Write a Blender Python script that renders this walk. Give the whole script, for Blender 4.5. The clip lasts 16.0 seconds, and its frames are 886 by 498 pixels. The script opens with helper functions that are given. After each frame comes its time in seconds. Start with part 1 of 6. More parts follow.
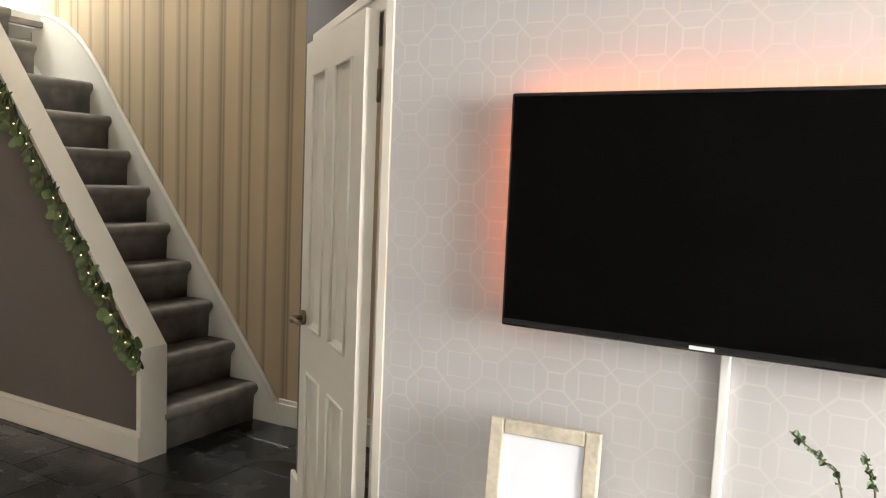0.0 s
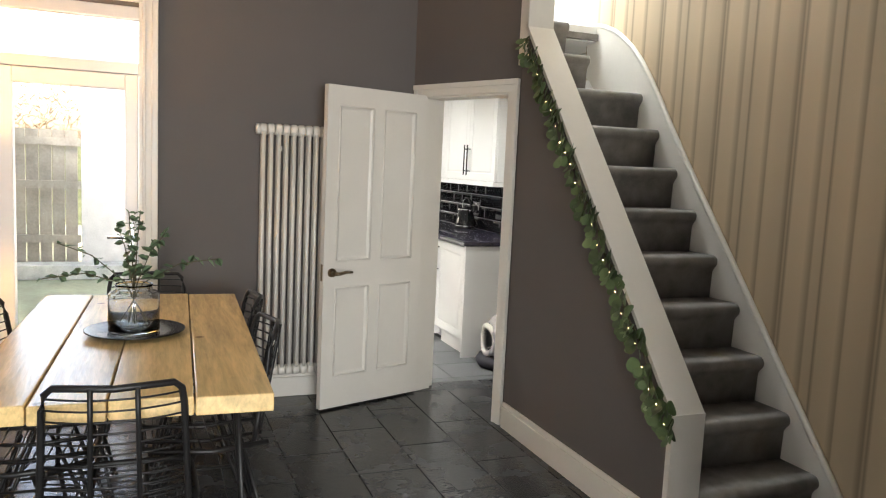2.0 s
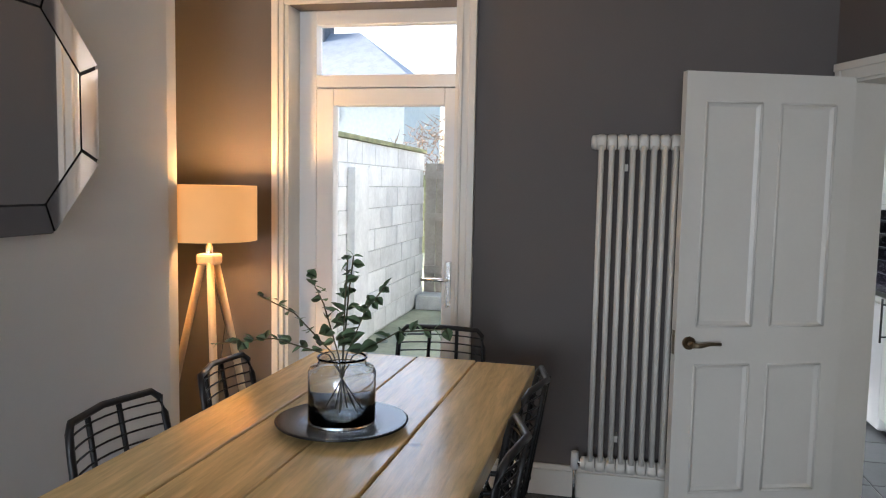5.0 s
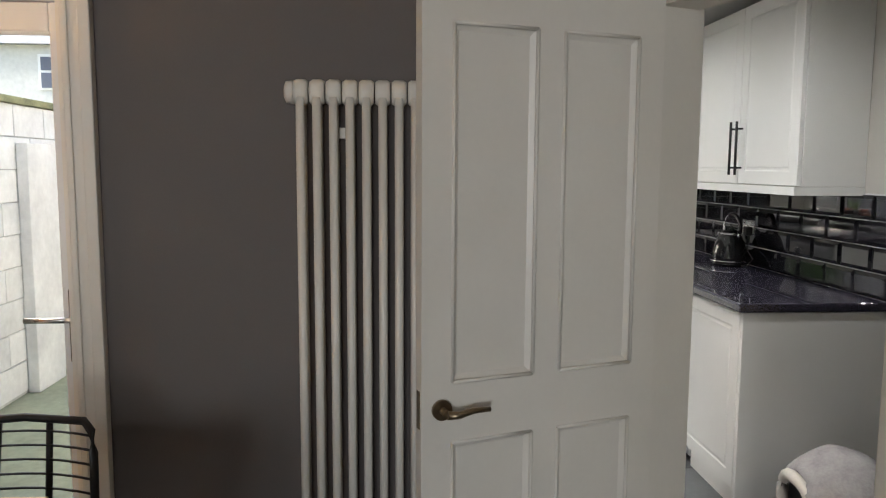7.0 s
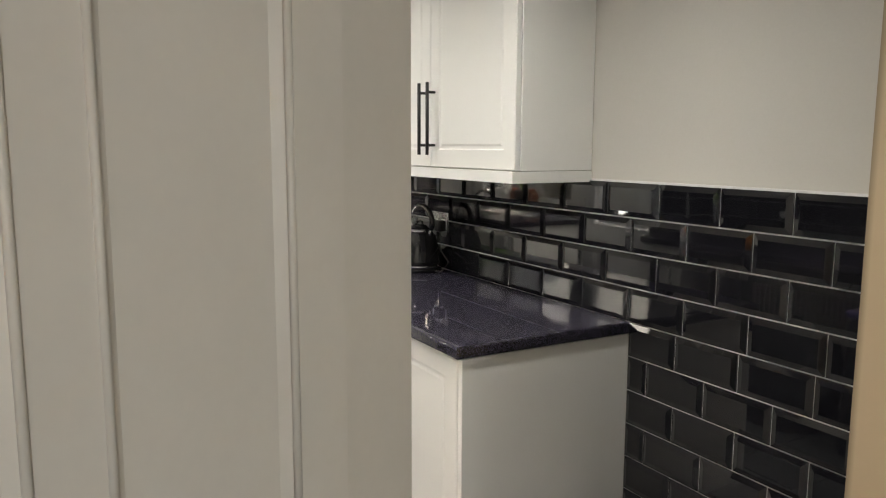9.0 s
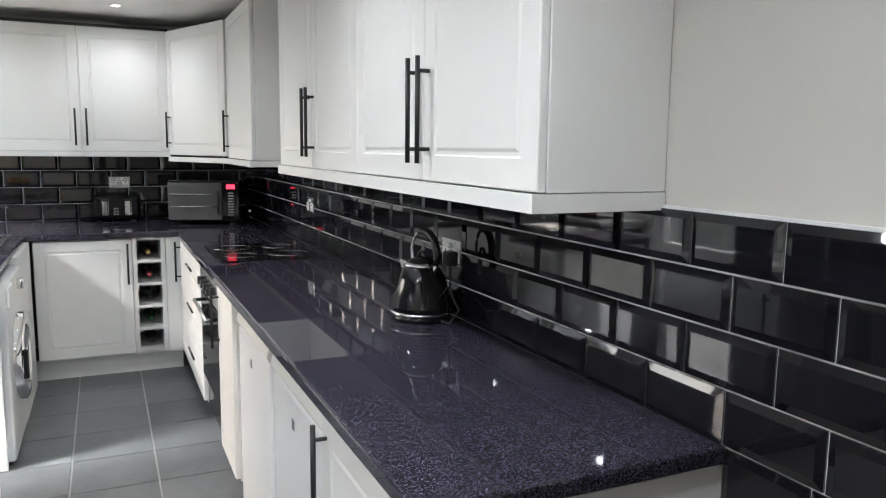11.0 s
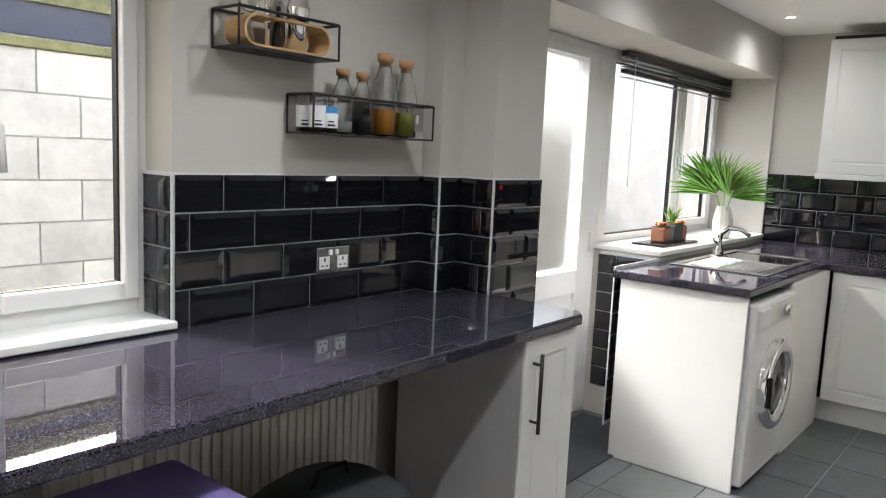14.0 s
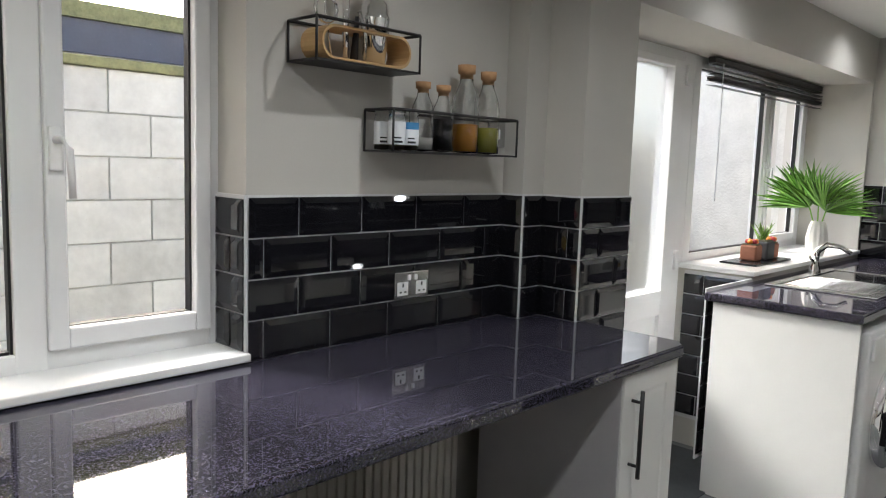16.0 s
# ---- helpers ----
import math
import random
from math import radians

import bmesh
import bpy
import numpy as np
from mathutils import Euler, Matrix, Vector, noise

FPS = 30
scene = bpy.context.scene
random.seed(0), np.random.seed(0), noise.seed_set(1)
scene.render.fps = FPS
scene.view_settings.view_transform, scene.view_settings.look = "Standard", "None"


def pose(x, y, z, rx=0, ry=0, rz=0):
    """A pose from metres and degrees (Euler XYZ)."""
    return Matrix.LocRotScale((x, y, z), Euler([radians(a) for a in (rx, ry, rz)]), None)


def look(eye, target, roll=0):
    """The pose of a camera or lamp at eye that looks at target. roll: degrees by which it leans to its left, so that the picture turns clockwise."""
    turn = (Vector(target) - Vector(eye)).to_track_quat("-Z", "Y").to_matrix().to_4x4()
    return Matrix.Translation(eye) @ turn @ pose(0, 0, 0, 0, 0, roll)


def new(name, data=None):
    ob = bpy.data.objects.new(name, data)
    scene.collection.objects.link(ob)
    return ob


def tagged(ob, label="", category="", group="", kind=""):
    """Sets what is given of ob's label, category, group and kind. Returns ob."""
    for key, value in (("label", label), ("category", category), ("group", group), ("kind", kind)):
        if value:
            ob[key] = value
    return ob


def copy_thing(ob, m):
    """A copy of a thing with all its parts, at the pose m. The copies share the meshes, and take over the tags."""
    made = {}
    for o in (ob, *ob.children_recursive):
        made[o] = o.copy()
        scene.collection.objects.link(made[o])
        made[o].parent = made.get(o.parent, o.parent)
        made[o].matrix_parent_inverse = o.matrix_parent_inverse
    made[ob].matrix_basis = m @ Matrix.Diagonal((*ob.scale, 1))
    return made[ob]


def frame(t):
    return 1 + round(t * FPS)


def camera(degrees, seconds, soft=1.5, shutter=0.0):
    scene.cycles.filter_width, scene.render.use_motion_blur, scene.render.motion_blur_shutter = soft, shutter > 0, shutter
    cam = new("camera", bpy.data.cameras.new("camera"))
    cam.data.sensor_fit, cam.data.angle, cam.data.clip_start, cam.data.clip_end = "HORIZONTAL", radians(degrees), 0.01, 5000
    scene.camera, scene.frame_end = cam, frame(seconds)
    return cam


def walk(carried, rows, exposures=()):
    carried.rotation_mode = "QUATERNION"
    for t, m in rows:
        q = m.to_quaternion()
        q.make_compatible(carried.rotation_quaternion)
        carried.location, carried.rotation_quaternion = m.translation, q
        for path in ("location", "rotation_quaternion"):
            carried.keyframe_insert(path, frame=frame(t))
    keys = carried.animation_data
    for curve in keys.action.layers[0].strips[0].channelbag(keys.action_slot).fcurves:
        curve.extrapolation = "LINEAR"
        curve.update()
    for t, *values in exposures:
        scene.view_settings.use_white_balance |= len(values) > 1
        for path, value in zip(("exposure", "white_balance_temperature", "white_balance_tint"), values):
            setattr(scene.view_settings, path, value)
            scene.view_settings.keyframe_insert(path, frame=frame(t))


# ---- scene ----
cam = camera(61.4, 16.0, soft=1.15)
ROWS = [
    (0, -0.0109, 0.011, 1.4351, 29.1, -5.2, 2.33),
    (0.5, -0.1075, 0.1553, 1.4527, 35.1, -6.21, 2.35),
    (1, -0.2406, 0.3111, 1.4469, 47.32, -6.37, 2.93),
    (1.5, -0.4435, 0.3931, 1.4678, 58.56, -6.62, 2.62),
    (2, -0.6832, 0.4951, 1.4976, 68.57, -6.25, 2.62),
    (2.5, -0.8704, 0.6914, 1.4999, 78.4, -5.89, 2.42),
    (3, -1.0161, 0.8019, 1.4707, 87.31, -5.4, 1.95),
    (5.5, -2.1215, 1.2081, 1.4725, 102.09, -4.94, 1.07),
    (6, -2.4341, 1.3083, 1.4615, 100.71, -4.79, 1.17),
    (6.5, -2.7686, 1.3587, 1.469, 94.87, -5.95, 0.75),
    (7, -3.1347, 1.3591, 1.4689, 85.98, -6.24, 0.3),
    (7.5, -3.4632, 1.4158, 1.4381, 77.18, -6.8, 0.25),
    (8, -3.7821, 1.5124, 1.4474, 68.48, -7.25, -0.04),
    (10.5, -4.8586, 2.2024, 1.4754, 58.46, -7.86, 0.29),
    (11, -5.0042, 2.3415, 1.4774, 65.53, -7.68, 0.64),
    (11.5, -5.1146, 2.4137, 1.4822, 73.31, -7.1, 0.95),
    (12, -5.2557, 2.4697, 1.4754, 82.28, -6.69, 1.49),
    (12.5, -5.3691, 2.5192, 1.4665, 93.14, -6.81, 1.72),
    (13, -5.4406, 2.6304, 1.455, 106.9, -6.96, 2.31),
    (13.5, -5.4803, 2.7975, 1.4597, 119.93, -7.36, 2.86),
    (14, -5.4661, 2.881, 1.4563, 129.47, -7.4, 2.6),
    (14.5, -5.4379, 2.9085, 1.4584, 135.4, -6.91, 2.11),
    (15, -5.4329, 2.8926, 1.4917, 138.23, -6.4, 1.74),
    (15.5, -5.4545, 2.8337, 1.4958, 138.94, -6.04, 1.51),
    (16, -5.5441, 2.6972, 1.4686, 133.94, -6.63, 1.91),
]
EXPOSURES = [(0.0, 3.05, 7600, 10), (1.5, 3.1, 7400, 10), (2.2, 2.75, 6600, 10), (3.0, 2.37, 5900, 10), (5.5, 2.05, 6000, 10), (6.5, 1.9, 5600, 10), (7.1, 2.12, 6900, 10),
             (7.6, 2.38, 7500, 10), (8.2, 2.18, 7700, 10), (10.4, 2.45, 6200, 10), (11.5, 2.3, 6200, 10), (12.5, 2.15, 6400, 10), (13.2, 2.25, 6400, 10), (14.5, 1.95, 6450, 10), (16.0, 1.75, 6450, 10)]
walk(cam, [(t, pose(x, y, z, 90 + pitch, 0, yaw) @ pose(0, 0, 0, 0, 0, roll)) for t, x, y, z, yaw, pitch, roll in ROWS], EXPOSURES)

# ---- world, sun, large lights ----
world = bpy.data.worlds.new("world")
scene.world = world
world.use_nodes = True
wn = world.node_tree
sky = wn.nodes.new("ShaderNodeTexSky")
sky.sky_type = "NISHITA"
sky.sun_disc = False
sky.sun_elevation = radians(35)
sky.sun_rotation = radians(200)
sky.air_density, sky.dust_density = 1.0, 4.0
wn.links.new(sky.outputs[0], wn.nodes["Background"].inputs[0])
wn.nodes["Background"].inputs[1].default_value = 0.15


def lamp(name, kind, m, energy, color=(1, 1, 1), **more):
    data = bpy.data.lights.new(name, kind)
    data.energy, data.color = energy, color
    for key, value in more.items():
        if key == "size":
            data.size = value
        elif key == "size_y":
            data.shape, data.size_y = "RECTANGLE", value
        elif key == "angle":
            data.angle = value
        elif key == "radius":
            data.shadow_soft_size = value
        elif key == "spot":
            data.spot_size, data.spot_blend = value, 1.0
    ob = new(name, data)
    ob.matrix_world = m
    return ob


lamp("sun", "SUN", look((0, 0, 10), (-1.5, 5, 5.5)), 1.5, (1.0, 0.97, 0.93), angle=radians(12))
# the bay window of the living room, behind the start of the walk
lamp("bay_window_light", "AREA", look((3.4, 0.45, 1.55), (-3, 0.5, 1.2)), 42, (0.9, 0.95, 1.0), size=1.9, size_y=1.5)
# landing window at the head of the stairs
lamp("landing_light", "AREA", look((-5.6, 2.95, 3.9), (-4.6, 2.95, 2.2)), 13, (0.8, 0.9, 1.0), size=0.7, size_y=0.7)

# ---- materials ----


def mat(name, base, rough=0.6, metal=0.0, var=0.08, scale=6.0, fine=60.0, bump=0.03, coat=0.0, emit=None, power=0.0,
        trans=0.0, rvar=0.1, island=0.0, ior=1.45):
    m = bpy.data.materials.new(name)
    m.use_nodes = True
    nt = m.node_tree
    b = nt.nodes["Principled BSDF"]
    b.inputs["Metallic"].default_value = metal
    b.inputs["IOR"].default_value = ior
    b.inputs["Coat Weight"].default_value = coat
    b.inputs["Coat Roughness"].default_value = 0.08
    b.inputs["Transmission Weight"].default_value = trans
    tc = nt.nodes.new("ShaderNodeNewGeometry")
    n1 = nt.nodes.new("ShaderNodeTexNoise")
    n1.inputs["Scale"].default_value = scale
    n1.inputs["Detail"].default_value = 4
    n2 = nt.nodes.new("ShaderNodeTexNoise")
    n2.inputs["Scale"].default_value = fine
    n2.inputs["Detail"].default_value = 3
    for n in (n1, n2):
        nt.links.new(tc.outputs["Position"], n.inputs["Vector"])
    mix = nt.nodes.new("ShaderNodeMath")
    mix.operation = "MULTIPLY_ADD"
    nt.links.new(n1.outputs[0], mix.inputs[0])
    mix.inputs[1].default_value = 0.65
    sc = nt.nodes.new("ShaderNodeMath")
    sc.operation = "MULTIPLY"
    nt.links.new(n2.outputs[0], sc.inputs[0])
    sc.inputs[1].default_value = 0.35
    nt.links.new(sc.outputs[0], mix.inputs[2])
    src = mix.outputs[0]
    if island:
        oi = nt.nodes.new("ShaderNodeObjectInfo")
        ad = nt.nodes.new("ShaderNodeMath")
        ad.operation = "MULTIPLY_ADD"
        nt.links.new(oi.outputs["Random"], ad.inputs[0])
        ad.inputs[1].default_value = island
        nt.links.new(src, ad.inputs[2])
        sb = nt.nodes.new("ShaderNodeMath")
        sb.operation = "SUBTRACT"
        nt.links.new(ad.outputs[0], sb.inputs[0])
        sb.inputs[1].default_value = island / 2
        src = sb.outputs[0]
    ramp = nt.nodes.new("ShaderNodeValToRGB")
    ramp.color_ramp.elements[0].position, ramp.color_ramp.elements[1].position = 0.25, 0.75
    ramp.color_ramp.elements[0].color = (*[max(0, c * (1 - var)) for c in base], 1)
    ramp.color_ramp.elements[1].color = (*[min(1, c * (1 + var)) for c in base], 1)
    nt.links.new(src, ramp.inputs[0])
    nt.links.new(ramp.outputs[0], b.inputs["Base Color"])
    rr = nt.nodes.new("ShaderNodeMapRange")
    rr.inputs[3].default_value, rr.inputs[4].default_value = max(0.0, rough * (1 - rvar)), min(1, rough * (1 + rvar))
    nt.links.new(n1.outputs[0], rr.inputs[0])
    nt.links.new(rr.outputs[0], b.inputs["Roughness"])
    if bump:
        bp = nt.nodes.new("ShaderNodeBump")
        bp.inputs["Strength"].default_value = bump
        bp.inputs["Distance"].default_value = 0.01
        nt.links.new(src, bp.inputs["Height"])
        nt.links.new(bp.outputs[0], b.inputs["Normal"])
    if emit:
        b.inputs["Emission Color"].default_value = (*emit, 1)
        b.inputs["Emission Strength"].default_value = power
    return m


def glass(name, tint=(1, 1, 1), rough=0.0, ior=1.45):
    m = bpy.data.materials.new(name)
    m.use_nodes = True
    b = m.node_tree.nodes["Principled BSDF"]
    b.inputs["Base Color"].default_value = (*tint, 1)
    b.inputs["Roughness"].default_value = rough
    b.inputs["Transmission Weight"].default_value = 1
    b.inputs["IOR"].default_value = ior
    return m


M = {
    "white": mat("white_gloss_paint", (0.78, 0.74, 0.67), 0.38, var=0.03, bump=0.02),
    "ceil": mat("ceiling_paint", (0.8, 0.79, 0.76), 0.9, var=0.03),
    "dark": mat("dark_taupe_wall_paint", (0.13, 0.114, 0.107), 0.7, var=0.06, scale=3, fine=160, bump=0.05),
    "pale": mat("pale_grey_wall_paint", (0.60, 0.59, 0.58), 0.85, var=0.04, scale=2, fine=160, bump=0.04),
    "kwall": mat("warm_grey_kitchen_paint", (0.52, 0.5, 0.46), 0.8, var=0.04, scale=2, fine=160, bump=0.04),
    "slate": mat("black_slate", (0.029, 0.031, 0.034), 0.26, var=0.45, scale=5, fine=45, bump=0.25, island=0.5, rvar=0.5),
    "slate_joint": mat("slate_grout", (0.085, 0.082, 0.078), 0.9, var=0.25, fine=40),
    "ftile": mat("grey_floor_tile", (0.13, 0.135, 0.14), 0.42, var=0.22, scale=7, fine=40, bump=0.08, island=0.25),
    "fgrout": mat("pale_floor_grout", (0.42, 0.42, 0.41), 0.9, var=0.1),
    "tile": mat("black_gloss_tile", (0.007, 0.007, 0.009), 0.035, var=0.2, scale=3, fine=20, bump=0.015, island=0.2, rvar=0.5, ior=1.6),
    "grout": mat("white_wall_grout", (0.62, 0.62, 0.62), 0.9, var=0.1),
    "unit": mat("cream_white_cabinet_foil", (0.76, 0.755, 0.73), 0.45, var=0.02, fine=120, bump=0.01),
    "whiteplastic": mat("white_upvc", (0.78, 0.78, 0.78), 0.35, var=0.02, bump=0.0),
    "steel": mat("brushed_steel", (0.6, 0.6, 0.6), 0.25, 1.0, var=0.08, fine=200),
    "chrome": mat("polished_chrome", (0.8, 0.8, 0.8), 0.08, 1.0, var=0.03, bump=0),
    "bronze": mat("antique_brass", (0.26, 0.2, 0.13), 0.35, 1.0, var=0.15),
    "blackmetal": mat("black_powder_coated_metal", (0.014, 0.013, 0.013), 0.42, 0.0, var=0.2, fine=200, bump=0.03),
    "blackgloss": mat("black_gloss_plastic", (0.006, 0.006, 0.007), 0.09, var=0.1, bump=0.0),
    "screen": mat("dark_tv_glass", (0.0012, 0.0012, 0.0012), 0.06, var=0.05, bump=0.0, ior=1.13),
    "carpet": mat("grey_stair_carpet", (0.25, 0.23, 0.21), 1.0, var=0.45, scale=11, fine=320, bump=0.5),
    "leaf": mat("eucalyptus_leaf", (0.11, 0.17, 0.09), 0.5, var=0.3, island=0.9, fine=40),
    "garland_leaf": mat("garland_leaf", (0.10, 0.15, 0.065), 0.5, var=0.35, island=0.9, fine=40),
    "bamboo": mat("bamboo_leaf", (0.24, 0.42, 0.08), 0.45, var=0.3, island=0.9, fine=40),
    "palm": mat("palm_leaf", (0.16, 0.36, 0.05), 0.42, var=0.3, island=0.9, fine=40),
    "stem": mat("brown_stem", (0.1, 0.09, 0.05), 0.7, var=0.3),
    "ceramic": mat("white_ceramic", (0.75, 0.73, 0.68), 0.3, var=0.04),
    "shade": mat("linen_lampshade", (0.75, 0.5, 0.25), 0.9, var=0.06, fine=300, emit=(1.0, 0.38, 0.08), power=0.12),
    "palewood": mat("pale_ash_wood", (0.55, 0.42, 0.28), 0.55, var=0.15, fine=40),
    "cork": mat("cork", (0.42, 0.24, 0.12), 0.9, var=0.3, fine=90, bump=0.2),
    "bamboo_wood": mat("bamboo_board", (0.5, 0.32, 0.15), 0.45, var=0.15, fine=30),
    "glassware": glass("clear_glass", (0.97, 0.98, 0.98)),
    "blueglass": glass("blue_tinted_glass", (0.92, 0.955, 0.97)),
    "pane": glass("window_pane", (1, 1, 1), 0.0, 1.01),
    "frost": glass("obscured_pane", (0.95, 0.97, 0.97), 0.35, 1.15),
    "mirror": mat("mirror_glass", (0.9, 0.9, 0.9), 0.02, 1.0, var=0.0, bump=0.0, rvar=0),
    "darkmirror": mat("bevelled_mirror_edge", (0.6, 0.6, 0.62), 0.05, 1.0, var=0.0, bump=0.0, rvar=0),
    "block": mat("white_painted_block", (0.66, 0.67, 0.65), 0.85, var=0.2, scale=4, fine=25, bump=0.4, island=0.25),
    "mortar": mat("stained_mortar", (0.48, 0.49, 0.46), 0.95, var=0.4, scale=6),
    "render": mat("pebbledash_render", (0.62, 0.61, 0.58), 0.95, var=0.12, scale=8, fine=55, bump=0.9),
    "concrete": mat("mossy_yard_concrete", (0.27, 0.29, 0.2), 0.9, var=0.35, scale=2, fine=20, bump=0.2),
    "fence": mat("weathered_fence_board", (0.3, 0.27, 0.22), 0.9, var=0.35, scale=4, fine=30, bump=0.3, island=0.4),
    "roof": mat("grey_roof_slate", (0.2, 0.21, 0.22), 0.7, var=0.3, scale=3, fine=14, island=0.4),
    "brickgrey": mat("dark_chimney_brick", (0.13, 0.125, 0.13), 0.9, var=0.3, scale=5),
    "fascia": mat("blue_grey_fascia", (0.12, 0.13, 0.17), 0.6, var=0.12),
    "moss": mat("mossy_coping", (0.25, 0.25, 0.13), 0.95, var=0.5, scale=9, bump=0.4),
    "brush": mat("dry_brown_hedge", (0.3, 0.2, 0.13), 0.9, var=0.4, scale=8),
    "orange": mat("orange_peel", (0.75, 0.25, 0.03), 0.45, var=0.15, fine=150, bump=0.2),
    "lemon": mat("yellow_peel", (0.7, 0.5, 0.06), 0.45, var=0.15),
    "redapple": mat("red_apple_skin", (0.45, 0.04, 0.05), 0.35, var=0.3),
    # white unit panel, darkened to grey to stand for the shade on it
    "shadedpanel": mat("shade_greyed_panel", (0.55, 0.53, 0.54), 0.5, var=0.03),
    "fabric": mat("grey_plush_fabric", (0.34, 0.33, 0.34), 1.0, var=0.3, scale=14, fine=90, bump=0.6),
    "plushwhite": mat("cream_plush", (0.65, 0.62, 0.58), 1.0, var=0.12, fine=90, bump=0.5),
    "darkfabric": mat("charcoal_cushion", (0.05, 0.05, 0.06), 1.0, var=0.3, bump=0.4),
    "pot": mat("dark_grey_pot", (0.06, 0.065, 0.07), 0.5, var=0.1),
    "terracotta": mat("rust_pot", (0.3, 0.12, 0.07), 0.7, var=0.2),
    "amber": mat("amber_oil", (0.6, 0.26, 0.03), 0.1, var=0.05, bump=0),
    "green_oil": mat("green_oil", (0.3, 0.3, 0.04), 0.1, var=0.05, bump=0),
    "dark_liquid": mat("dark_vinegar", (0.01, 0.008, 0.012), 0.1, var=0.05, bump=0),
    "salt": mat("white_salt", (0.75, 0.73, 0.68), 0.9, var=0.05),
    "paper": mat("label_paper", (0.75, 0.76, 0.78), 0.7, var=0.02),
    "bluelabel": mat("blue_label", (0.06, 0.25, 0.5), 0.6, var=0.02),
    "ink": mat("black_ink", (0.02, 0.02, 0.02), 0.7, var=0.02),
    "purple": mat("lilac_plastic", (0.4, 0.33, 0.75), 0.4, var=0.03),
    "bottle_green": mat("green_bottle_glass", (0.02, 0.09, 0.03), 0.08, var=0.1, bump=0),
    "bottle_dark": mat("dark_bottle_glass", (0.02, 0.012, 0.012), 0.08, var=0.1, bump=0),
    "gold": mat("gold_foil", (0.6, 0.42, 0.15), 0.3, 1.0, var=0.1),
    "redfoil": mat("red_foil", (0.35, 0.04, 0.06), 0.3, 0.3, var=0.1),
    "redled": mat("red_display", (0.2, 0.0, 0.01), 0.5, emit=(1, 0.04, 0.08), power=0.5, bump=0),
    "downlight": mat("lit_lamp_face", (0.9, 0.9, 0.9), 0.5, emit=(1, 0.95, 0.88), power=3, bump=0),
    "led": mat("orange_led_strip", (0.9, 0.5, 0.3), 0.5, emit=(1, 0.17, 0.035), power=5.0, bump=0),
    "fairy": mat("warm_fairy_light", (0.9, 0.8, 0.6), 0.5, emit=(1, 0.72, 0.35), power=2.0, bump=0),
    "flame": mat("candle_glow", (0.8, 0.3, 0.05), 0.5, emit=(1, 0.22, 0.02), power=0.3, bump=0),
    "print": mat("pale_print", (0.72, 0.74, 0.82), 0.5, var=0.02),
    "distress": mat("distressed_cream_wood", (0.5, 0.45, 0.37), 0.7, var=0.3, scale=20, fine=80, bump=0.2),
    "plate": mat("black_lacquer_plate", (0.012, 0.012, 0.013), 0.22, var=0.2, bump=0.02),
    "sill": mat("white_sill", (0.8, 0.8, 0.79), 0.3, var=0.02, bump=0.0),
    "blind": mat("black_blind_slat", (0.02, 0.018, 0.017), 0.4, var=0.1),
    "mat_grey": mat("grey_door_mat", (0.06, 0.065, 0.07), 1.0, var=0.3, fine=140, bump=0.6),
    "reflector": mat("cool_oven_glass", (0.1, 0.1, 0.1), 0.12, var=0.1, bump=0),
}


def worktop_material():
    m = mat("speckled_dark_worktop", (0.02, 0.02, 0.024), 0.025, var=0.2, bump=0.0, ior=1.6)
    nt = m.node_tree
    b = nt.nodes["Principled BSDF"]
    g = nt.nodes.new("ShaderNodeNewGeometry")
    v = nt.nodes.new("ShaderNodeTexVoronoi")
    v.inputs["Scale"].default_value = 400
    nt.links.new(g.outputs["Position"], v.inputs["Vector"])
    s = nt.nodes.new("ShaderNodeSeparateColor")
    nt.links.new(v.outputs["Color"], s.inputs[0])
    r = nt.nodes.new("ShaderNodeValToRGB")
    e = r.color_ramp.elements
    e[0].position, e[0].color = 0.45, (0.014, 0.014, 0.017, 1)
    e[1].position, e[1].color = 0.98, (0.085, 0.075, 0.12, 1)
    nt.links.new(s.outputs[0], r.inputs[0])
    nt.links.new(r.outputs[0], b.inputs["Base Color"])
    return m


